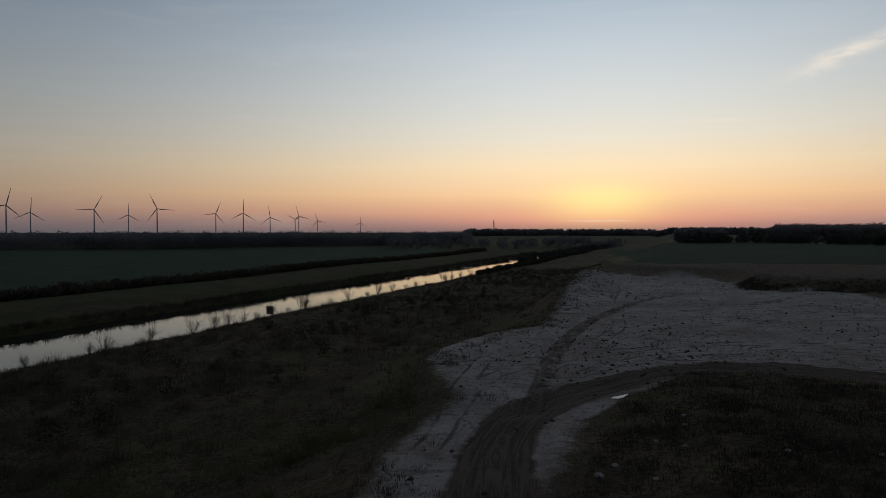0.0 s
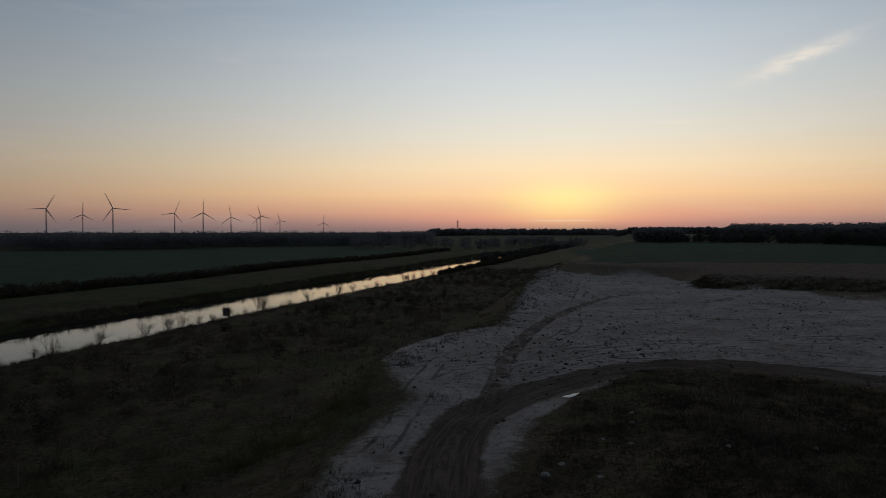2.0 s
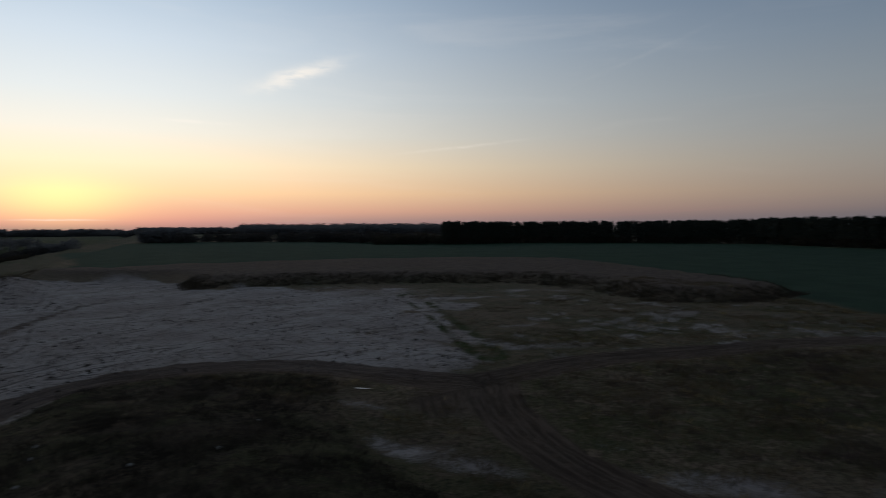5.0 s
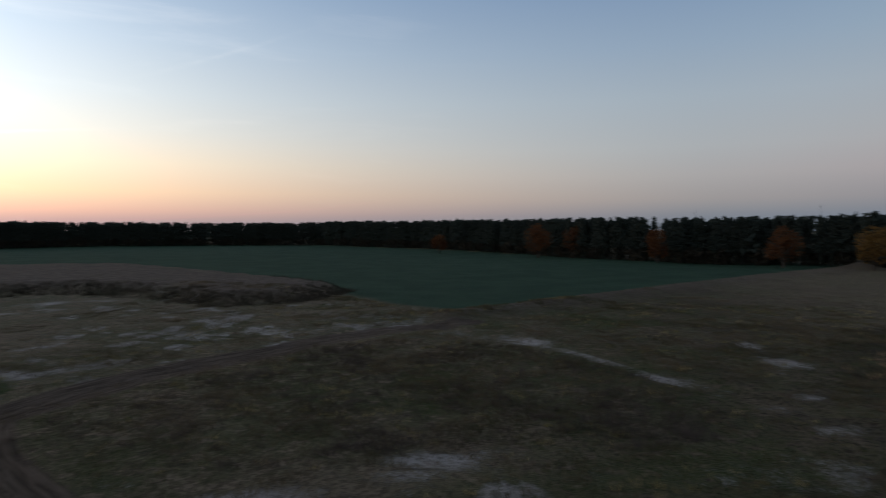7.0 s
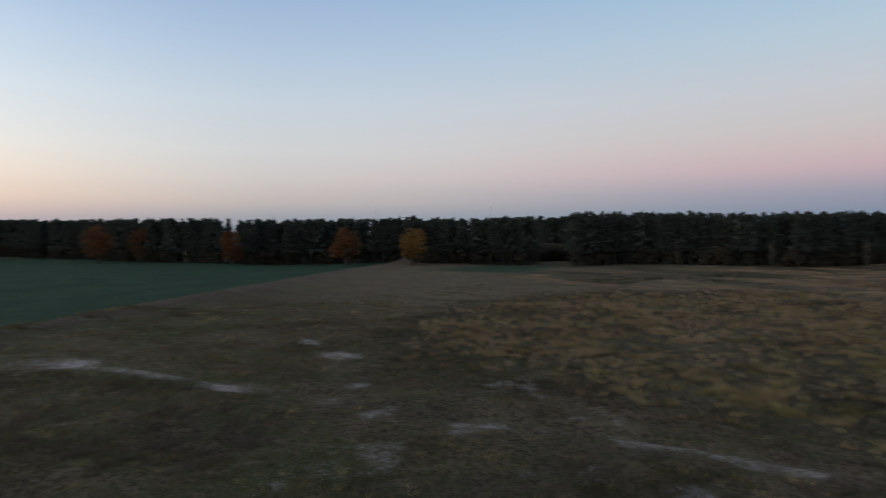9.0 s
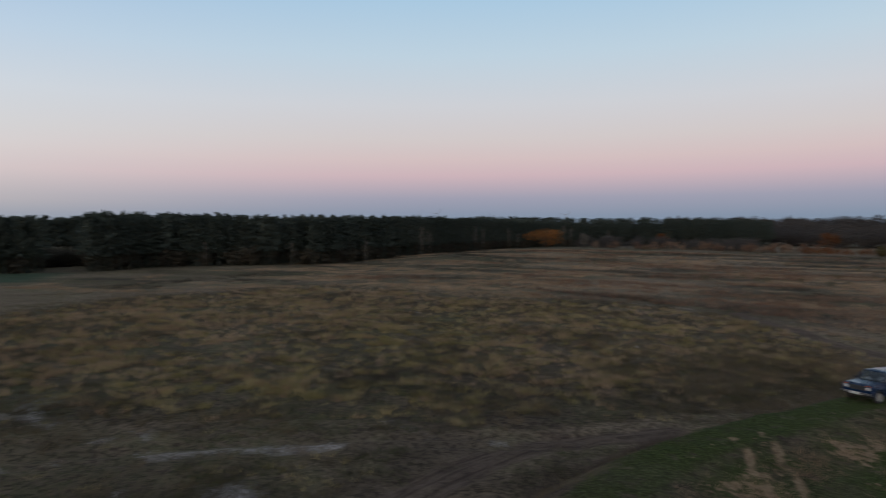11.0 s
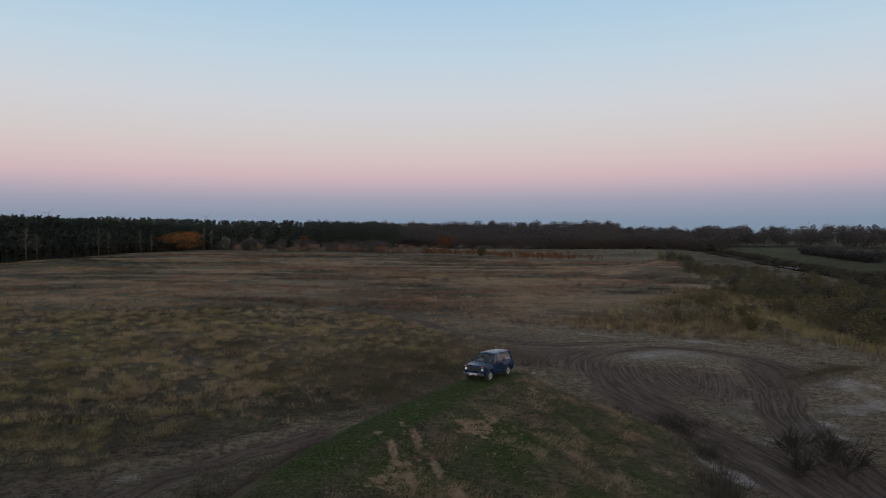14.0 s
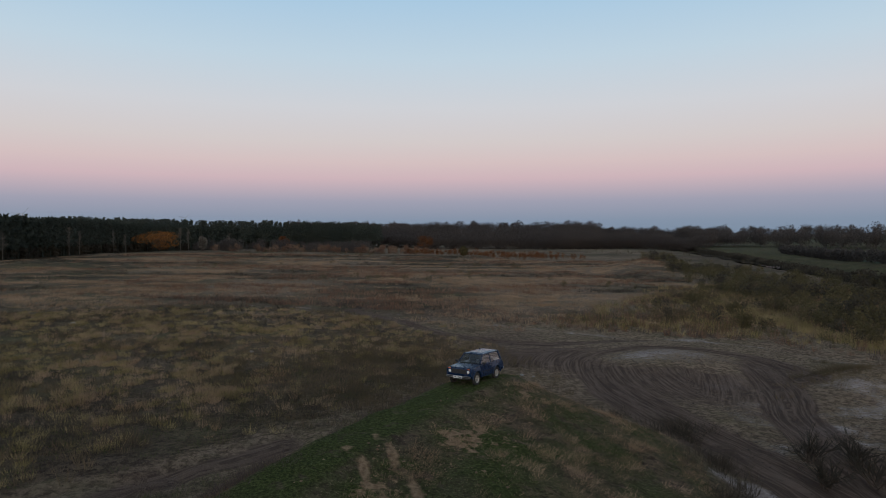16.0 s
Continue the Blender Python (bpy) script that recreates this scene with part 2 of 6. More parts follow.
def seg_dist(X, Y, pts):
    """Distance to a polyline, the length along it and the part of the segment number (for heights)."""
    best = np.full(X.shape, 1e9)
    along = np.zeros(X.shape)
    pos = np.zeros(X.shape)
    run = 0.0
    for i in range(len(pts) - 1):
        ax, ay, bx, by = pts[i][0], pts[i][1], pts[i + 1][0], pts[i + 1][1]
        dx, dy = bx - ax, by - ay
        n = math.hypot(dx, dy)
        t = np.clip(((X - ax) * dx + (Y - ay) * dy) / (n * n), 0, 1)
        d = np.hypot(X - ax - t * dx, Y - ay - t * dy)
        m = d < best
        best = np.where(m, d, best)
        along = np.where(m, run + t * n, along)
        pos = np.where(m, i + t, pos)
        run += n
    return best, along, pos


def inside(X, Y, poly):
    """Distance to a closed outline, positive inside."""
    d = seg_dist(X, Y, poly + poly[:1])[0]
    odd = np.zeros(X.shape, bool)
    for (ax, ay), (bx, by) in zip(poly, poly[1:] + poly[:1]):
        if ay == by:
            continue
        cross = ((ay > Y) != (by > Y)) & (X < (bx - ax) * (Y - ay) / (by - ay) + ax)
        odd ^= cross
    return np.where(odd, d, -d)


def west_of(X, Y, pts):
    """Signed distance to an open line that runs north, positive on its west side."""
    d = seg_dist(X, Y, pts)[0]
    ys = np.array([p[1] for p in pts], float)
    xs = np.array([p[0] for p in pts], float)
    return np.where(X < np.interp(Y, ys, xs), d, -d)


def ease(v, lo, hi):
    t = np.clip((v - lo) / (hi - lo), 0, 1)
    return t * t * (3 - 2 * t)


def wave_noise(X, Y, scale, seed, octaves=4):
    """Smooth value noise on the plane, about -1 to 1."""
    out = np.zeros(np.shape(X))
    amp, total = 1.0, 0.0
    for o in range(octaves):
        rng = np.random.RandomState(seed + 17 * o)
        table = rng.uniform(-1, 1, (64, 64))
        u, v = np.asarray(X) / scale, np.asarray(Y) / scale
        iu, iv = np.floor(u).astype(int), np.floor(v).astype(int)
        fu, fv = u - iu, v - iv
        fu, fv = fu * fu * (3 - 2 * fu), fv * fv * (3 - 2 * fv)
        a, b = table[iu % 64, iv % 64], table[(iu + 1) % 64, iv % 64]
        c, d = table[iu % 64, (iv + 1) % 64], table[(iu + 1) % 64, (iv + 1) % 64]
        out += amp * ((a * (1 - fu) + b * fu) * (1 - fv) + (c * (1 - fu) + d * fu) * fv)
        total += amp
        amp *= 0.5
        scale *= 0.47
    return out / total


def bump(X, Y, cx, cy, rx, ry, turn=0.0):
    c, s = math.cos(radians(turn)), math.sin(radians(turn))
    u, v = (X - cx) * c + (Y - cy) * s, -(X - cx) * s + (Y - cy) * c
    return np.exp(-((u / rx) ** 2 + (v / ry) ** 2))


def land(X, Y):
    """The height of the ground."""
    X, Y = np.asarray(X, float), np.asarray(Y, float)
    near = np.exp(-((X - 10) ** 2 + (Y - 0) ** 2) / 260.0 ** 2)
    z = 0.019 * np.clip(X, -50, 80) + 0.005 * np.clip(Y, -60, 120)
    wob = wave_noise(X, Y, 6.0, 5, 3) * 1.3
    west = west_of(X, Y, SCARP) + wob * near
    c = CN[0] * X + CN[1] * Y
    low = -0.3 - 1.9 * ease(west, 0, 9) - 0.9 * ease(west, 9, 55)
    z = np.where(west > 0, np.minimum(z, z * (1 - ease(west, 0, 9)) + low * ease(west, 0, 2)), z)
    z = np.where(c > 60, -3.3 + 1.25 * ease(c, CANAL, CANAL + 12), z)
    # canal bed and its banks
    off = np.abs(c - CANAL) + 0.7 * wave_noise(X, Y, 9.0, 8, 3)
    z = z + (-6.2 - z) * (1 - ease(off, HALF - 1.5, HALF + 3.2))
    z = z + 0.9 * np.exp(-((c - (CANAL + 24)) / 5.0) ** 2) - 0.5 * np.exp(-((c - (CANAL + 52)) / 4.0) ** 2)
    # the long spoil mound
    f = inside(X, Y, FOOT) + 0.7 * wob
    d, _, pos = seg_dist(X, Y, CREST)
    top = np.interp(pos, np.arange(len(CREST)), [p[2] for p in CREST])
    flat = np.maximum(d - 1.1, 0)
    r = np.clip(f, 0, None) / (np.clip(f, 0, None) + flat + 1e-6)
    z = z * 1.0 + np.where(f > 0, (top - z * np.clip(r, 0, 1)) * r ** 0.95, 0)
    # heap on the edge of the sand flat, bank behind it, ridges of soil
    z = z + 2.9 * bump(X, Y, 31.2, 139, 5.0, 22, -17) + 1.3 * bump(X, Y, 21, 110, 4, 10, -15)
    z = z + 1.9 * ease(inside(X, Y, BROWN) + 0.25 * wob, -1.5, 3.0)
    dr = seg_dist(X, Y, [(90, 11), (98, 4), (114, -7.5), (142, -28), (175, -54), (219, -94)])[0]
    z = z + 0.9 * np.exp(-(dr / 2.6) ** 2) + 1.3 * bump(X, Y, 217, -92, 7, 4, -40)
    z = z + 1.8 * bump(X, Y, 113.5, -243.8, 30, 20, -60) + 0.8 * bump(X, Y, 99.1, -303.4, 40, 45)
    z = z + 4.0 * bump(X, Y, -115.3, -257.2, 50, 12, 60) + 1.6 * bump(X, Y, 7.4, -330.1, 120, 60)
    z = z + 0.9 * bump(X, Y, -19.5, -65.8, 7, 6) + 1.2 * bump(X, Y, -32.1, -56.4, 8, 3, 30)
    for pts, w in zip(TRACKS, WIDTHS):
        d = seg_dist(X, Y, pts)[0]
        z = z - 0.18 * np.exp(-((d - 0.75) / 0.45) ** 2) - 0.10 * np.exp(-(d / (w + 0.6)) ** 2)
    rough = 0.16 * wave_noise(X, Y, 7.0, 21, 4) + 0.10 * wave_noise(X, Y, 1.7, 33, 3)
    return z + rough * np.where(np.abs(c - CANAL) < HALF + 3, 0.4, 1.0) + 0.8 * wave_noise(X, Y, 60.0, 44, 2) * ease(np.hypot(X - 10, Y), 90, 300)


def land_at(x, y):
    return float(land(np.array([x]), np.array([y]))[0])


# ---- materials ----
def material(name, rough=0.9, spec=0.3):
    m = bpy.data.materials.new(name)
    m.use_nodes = True
    g = Nodes(m.node_tree)
    out = g.add("ShaderNodeOutputMaterial")
    b = g.add("ShaderNodeBsdfPrincipled")
    b.inputs["Roughness"].default_value = rough
    b.inputs["Specular IOR Level"].default_value = spec
    g.link(b.outputs[0], out.inputs[0])
    return m, g, b


def bumped(g, b, height, strength, distance):
    n = g.add("ShaderNodeBump")
    n.inputs["Strength"].default_value = strength
    n.inputs["Distance"].default_value = distance
    g.put(n.inputs["Height"], height)
    g.link(n.outputs[0], b.inputs["Normal"])


def plain(name, color, rough=0.5, metal=0.0, grain=0.15, scale=30.0, spec=0.4, coat=0.0):
    """A painted, rubber or metal surface with slight unevenness."""
    m, g, b = material(name, rough, spec)
    co = g.add("ShaderNodeTexCoord").outputs["Object"]
    f = g.noise(co, scale, 5.0)
    dark = tuple(c * (1 - grain) for c in color)
    light = tuple(min(1.0, c * (1 + grain)) for c in color)
    g.put(b.inputs["Base Color"], g.mix(f, dark, light))
    g.put(b.inputs["Roughness"], g.span(f, 0.3, 0.7, max(0.02, rough - 0.08), min(1.0, rough + 0.1)))
    b.inputs["Metallic"].default_value = metal
    b.inputs["Coat Weight"].default_value = coat
    return m


def leafy(name, a, b_, c_, scale=0.35, island=0.5, through_light=0.35):
    """Leaves, needles or stalks: a patchy mix of three colours, letting some light through."""
    m, g, b = material(name, 0.85, 0.15)
    co = g.add("ShaderNodeTexCoord").outputs["Object"]
    rnd = g.add("ShaderNodeNewGeometry").outputs["Random Per Island"]
    big = g.noise(co, scale, 3.0)
    col = g.mix(g.span(big, 0.38, 0.62), a, b_)
    col = g.mix(g.math("MULTIPLY", rnd, island), col, c_)
    g.put(b.inputs["Base Color"], col)
    thin = g.add("ShaderNodeBsdfTranslucent")
    g.link(col, thin.inputs[0])
    both = g.add("ShaderNodeMixShader")
    both.inputs[0].default_value = through_light
    g.link(b.outputs[0], both.inputs[1])
    g.link(thin.outputs[0], both.inputs[2])
    out = next(n for n in m.node_tree.nodes if n.type == "OUTPUT_MATERIAL")
    g.link(both.outputs[0], out.inputs[0])
    return m


def ground_material():
    m, g, b = material("soil_and_grass", 0.95, 0.1)
    co = g.add("ShaderNodeTexCoord").outputs["Object"]
    ca = g.add("ShaderNodeAttribute", attribute_name="cover")
    cb = g.add("ShaderNodeAttribute", attribute_name="growth")
    cu = g.add("ShaderNodeAttribute", attribute_name="ruts")
    cm = g.add("ShaderNodeAttribute", attribute_name="marks")
    sa, sb, su, sm = (g.add("ShaderNodeSeparateXYZ") for _ in range(4))
    for a, s in ((ca, sa), (cb, sb), (cu, su), (cm, sm)):
        g.link(a.outputs["Vector"], s.inputs[0])
    sand, mud, green = sa.outputs
    field, dry, brown = sb.outputs
    across, along = su.outputs[0], su.outputs[1]
    n1, n2, n3 = g.noise(co, 0.9, 6.0, 0.65), g.noise(co, 0.12, 5.0, 0.6), g.noise(co, 5.0, 5.0, 0.7)
    # turf: dark litter, brown earth, straw and green flecks
    n4, n5 = g.noise(co, 8.0, 6.0, 0.75), g.noise(co, 2.4, 6.0, 0.7)
    turf = g.mix(g.span(n2, 0.4, 0.6), (0.052, 0.040, 0.028), (0.118, 0.084, 0.056))
    turf = g.mix(g.span(n5, 0.46, 0.60, 0.0, 0.9), turf, (0.022, 0.017, 0.013))
    turf = g.mix(g.span(g.noise(co, 0.30, 5.0, 0.65), 0.48, 0.60, 0.0, 0.65), turf, (0.048, 0.034, 0.027))
    turf = g.mix(g.span(g.noise(co, 0.21, 5.0, 0.65, 0.4), 0.51, 0.63, 0.0, 0.55), turf, (0.098, 0.096, 0.044))
    straw = g.mix(g.span(n5, 0.40, 0.62), (0.275, 0.200, 0.138), (0.115, 0.080, 0.055))
    turf = g.mix(g.math("MULTIPLY", dry, 0.85), turf, straw)
    lush = g.mix(g.span(n4, 0.42, 0.62), (0.026, 0.036, 0.010), (0.072, 0.088, 0.027))
    turf = g.mix(g.math("MULTIPLY", green, g.span(g.math("ADD", n1, g.math("MULTIPLY", green, 0.12)), 0.40, 0.58)), turf, lush)
    fleck = g.math("MULTIPLY", g.span(n4, 0.55, 0.68, 0.0, 0.75), g.span(green, 0.5, 1.0, 1.0, 0.25))
    turf = g.mix(fleck, turf, (0.23, 0.175, 0.112))
    turf = g.mix(g.math("MULTIPLY", g.span(n4, 0.46, 0.34, 0.0, 0.75), g.span(green, 0.5, 1.0, 1.0, 0.45)), turf, (0.018, 0.014, 0.011))
    # bare sand with clods, wheel marks and damp patches
    streak = g.add("ShaderNodeCombineXYZ")
    g.link(across, streak.inputs[0])
    g.link(g.math("MULTIPLY", along, 0.045), streak.inputs[1])
    marks = g.noise(streak.outputs[0], 4.2, 5.0, 0.7, 0.3)
    bare = g.mix(g.span(n2, 0.35, 0.65), (0.34, 0.285, 0.26), (0.45, 0.39, 0.36))
    bare = g.mix(g.span(n3, 0.5, 0.72, 0.0, 0.55), bare, (0.21, 0.175, 0.155))
    near = g.span(across, 1.5, 9.0, 1.0, 0.25)
    bare = g.mix(g.math('MULTIPLY', near, g.span(marks, 0.52, 0.66, 0.0, 0.6)), bare, (0.17, 0.145, 0.13))
    rut = g.math('MULTIPLY', g.span(g.math('ABSOLUTE', g.math('SUBTRACT', sm.outputs[0], 0.75)), 0.06, 0.22, 1.0, 0.0), sm.outputs[1])
    rut = g.math('MULTIPLY', rut, g.span(g.noise(co, 0.25, 3.0), 0.35, 0.6))
    bare = g.mix(g.math('MULTIPLY', rut, 0.85), bare, (0.10, 0.082, 0.072))
    clods = g.noise(co, 2.2, 3.0, 0.6)
    bare = g.mix(g.span(clods, 0.57, 0.66, 0.0, 0.7), bare, (0.12, 0.098, 0.086))
    bare = g.mix(g.span(g.noise(co, 0.45, 6.0, 0.7), 0.5, 0.68, 0.0, 0.55), bare, (0.16, 0.125, 0.105))
    bare = g.mix(g.span(g.noise(g.scaled(co, (0.25, 1.3, 1.0)), 1.0, 5.0, 0.65, 0.5), 0.54, 0.64, 0.0, 0.5), bare, (0.14, 0.115, 0.10))
    damp = g.mix(g.span(marks, 0.4, 0.62), (0.066, 0.045, 0.035), (0.150, 0.107, 0.082))
    col = g.mix(g.span(g.math("ADD", sand, g.math("MULTIPLY", g.math("SUBTRACT", g.math("MULTIPLY", g.math("ADD", g.math("ADD", n1, n5), n4), 0.3333), 0.5), 2.4)), 0.26, 0.80), turf, bare)
    col = g.mix(g.span(g.math("ADD", mud, g.math("MULTIPLY", g.math("SUBTRACT", n1, 0.5), 0.9)), 0.35, 0.65, 0.0, 0.9), col, damp)
    groove = g.span(g.math('ADD', su.outputs[2], g.math('MULTIPLY', g.math('SUBTRACT', n5, 0.5), 0.22)), 0.16, 0.34, 0.9, 0.0)
    tan = g.mix(g.span(n3, 0.35, 0.65), (0.165, 0.108, 0.066), (0.31, 0.212, 0.130))
    col = g.mix(g.span(g.math('ADD', sm.outputs[2], g.math('MULTIPLY', g.math('SUBTRACT', g.noise(co, 1.9, 5.0, 0.65), 0.5), 1.2)), 0.46, 0.62), col, tan)
    col = g.mix(groove, col, tan)
    crop = g.mix(g.span(n2, 0.35, 0.65), (0.030, 0.054, 0.034), (0.042, 0.072, 0.044))
    rows = g.noise(g.scaled(co, (0.35, 2.2, 1.0)), 1.0, 3.0)
    crop = g.mix(g.span(rows, 0.45, 0.7, 0.0, 0.35), crop, (0.045, 0.060, 0.034))
    col = g.mix(field, col, crop)
    plough = g.mix(g.span(n1, 0.35, 0.65), (0.085, 0.062, 0.050), (0.15, 0.112, 0.088))
    col = g.mix(g.math("MULTIPLY", brown, g.span(n2, 0.25, 0.5, 0.55, 1.0)), col, plough)
    g.put(b.inputs["Base Color"], col)
    h = g.math("ADD", g.math("ADD", g.math("ADD", n1, g.math("MULTIPLY", n4, 0.35)), g.math("MULTIPLY", n3, 0.4)), g.math("MULTIPLY", marks, g.math("MULTIPLY", g.math("MAXIMUM", sand, mud), 0.8)))
    bumped(g, b, h, 1.0, 0.35)
    b.inputs["Specular IOR Level"].default_value = 0.05
    return m


def water_material():
    m, g, b = material("still_water", 0.04, 0.5)
    co = g.add("ShaderNodeTexCoord").outputs["Object"]
    b.inputs["Base Color"].default_value = (0.012, 0.014, 0.013, 1)
    b.inputs["IOR"].default_value = 1.33
    n = g.noise(g.scaled(co, (0.5, 0.5, 0.5)), 1.0, 3.0)
    bumped(g, b, n, 0.06, 0.06)
    g.put(b.inputs["Roughness"], g.span(g.noise(co, 0.05, 3.0), 0.4, 0.7, 0.02, 0.10))
    return m


MAT_GROUND, MAT_WATER = ground_material(), water_material()
MAT_NEEDLE = leafy("pine_needles", (0.055, 0.064, 0.050), (0.068, 0.076, 0.059), (0.044, 0.051, 0.042), 0.05)
MAT_BARE = leafy("bare_twigs", (0.056, 0.051, 0.047), (0.076, 0.067, 0.060), (0.042, 0.039, 0.037), 0.05, 0.3)
# far leafless trees: twig grey lightened, distance haze put into the colour
MAT_FAR = leafy("haze_grey_winter_wood", (0.150, 0.148, 0.150), (0.185, 0.180, 0.180), (0.12, 0.12, 0.125), 0.01, 0.3)
MAT_HILL = leafy("brown_winter_wood", (0.078, 0.066, 0.060), (0.095, 0.080, 0.070), (0.062, 0.054, 0.050), 0.02, 0.3)
MAT_ORANGE = leafy("orange_leaves", (0.29, 0.115, 0.028), (0.36, 0.150, 0.038), (0.15, 0.062, 0.022), 0.25, 0.7)
MAT_SCRUB = leafy("dark_scrub", (0.056, 0.047, 0.034), (0.080, 0.066, 0.046), (0.034, 0.030, 0.022), 0.08)
MAT_OLIVE = leafy("olive_leaves", (0.085, 0.074, 0.034), (0.120, 0.098, 0.046), (0.055, 0.046, 0.026), 0.3)
MAT_RUST = leafy("rust_leaves", (0.125, 0.050, 0.020), (0.185, 0.076, 0.028), (0.070, 0.032, 0.018), 0.25)
MAT_GOLD = leafy("golden_leaves", (0.18, 0.098, 0.028), (0.25, 0.135, 0.040), (0.11, 0.062, 0.022), 0.25)
MAT_PALE = leafy("pale_twigs", (0.15, 0.13, 0.105), (0.21, 0.185, 0.15), (0.09, 0.075, 0.06), 0.3)
MAT_STRAW = leafy("dry_grass", (0.225, 0.172, 0.068), (0.43, 0.315, 0.160), (0.145, 0.128, 0.050), 0.30, 0.6)
MAT_RUSSET = leafy("russet_stalks", (0.18, 0.098, 0.062), (0.27, 0.175, 0.115), (0.085, 0.052, 0.038), 0.1, 0.6)
MAT_WEED = leafy("withered_weeds", (0.095, 0.068, 0.040), (0.185, 0.128, 0.080), (0.070, 0.068, 0.032), 0.14, 0.6)
MAT_DEAD = leafy("dead_brown_weeds", (0.060, 0.047, 0.034), (0.092, 0.070, 0.052), (0.042, 0.038, 0.024), 0.14, 0.6)
MAT_GREEN = leafy("green_blades", (0.046, 0.064, 0.020), (0.078, 0.090, 0.030), (0.11, 0.100, 0.045), 0.3, 0.6)
MAT_BARK = plain("bark", (0.075, 0.058, 0.046), 0.9, 0, 0.4, 3.0, 0.1)
MAT_TOWER = plain("tower_paint", (0.30, 0.31, 0.33), 0.5, 0, 0.05, 0.5)
MAT_STEEL = plain("mast_steel", (0.16, 0.13, 0.13), 0.6, 0.3, 0.2, 1.0)

# ---- meshes from arrays ----


def mesh_ob(name, verts, faces, mat, parent=None):
    """An object from an (n, 3) array and an (m, 3 or 4) array of corners."""
    me = bpy.data.meshes.new(name)
    verts, faces = np.asarray(verts, np.float32), np.asarray(faces, np.int32)
    k = faces.shape[1]
    me.vertices.add(len(verts))
    me.vertices.foreach_set("co", verts.ravel())
    me.loops.add(faces.size)
    me.loops.foreach_set("vertex_index", faces.ravel())
    me.polygons.add(len(faces))
    me.polygons.foreach_set("loop_start", np.arange(0, faces.size, k, dtype=np.int32))
    me.update(calc_edges=True)
    me.materials.append(mat)
    ob = new(name, me)
    if parent is not None:
        ob.parent = parent
    return ob


def part(name, bm, mat, parent=None, label="", smooth=False):
    me = bpy.data.meshes.new(name)
    for f in bm.faces:
        f.smooth = smooth
    bm.to_mesh(me)
    bm.free()
    me.materials.append(mat)
    ob = new(name, me)
    ob.parent = parent
    if label:
        tagged(ob, label)
    return ob


def axis_steps(lo, hi, step, far, grow=1.05):
    out = list(np.arange(lo, hi + step / 2, step))
    for sign in (1, -1):
        s, v = step, out[-1] if sign > 0 else lo
        side = []
        while abs(v) < far:
            s *= grow
            v += sign * s
            side.append(v)
        out = out + side if sign > 0 else side[::-1] + out
    return np.array(out)


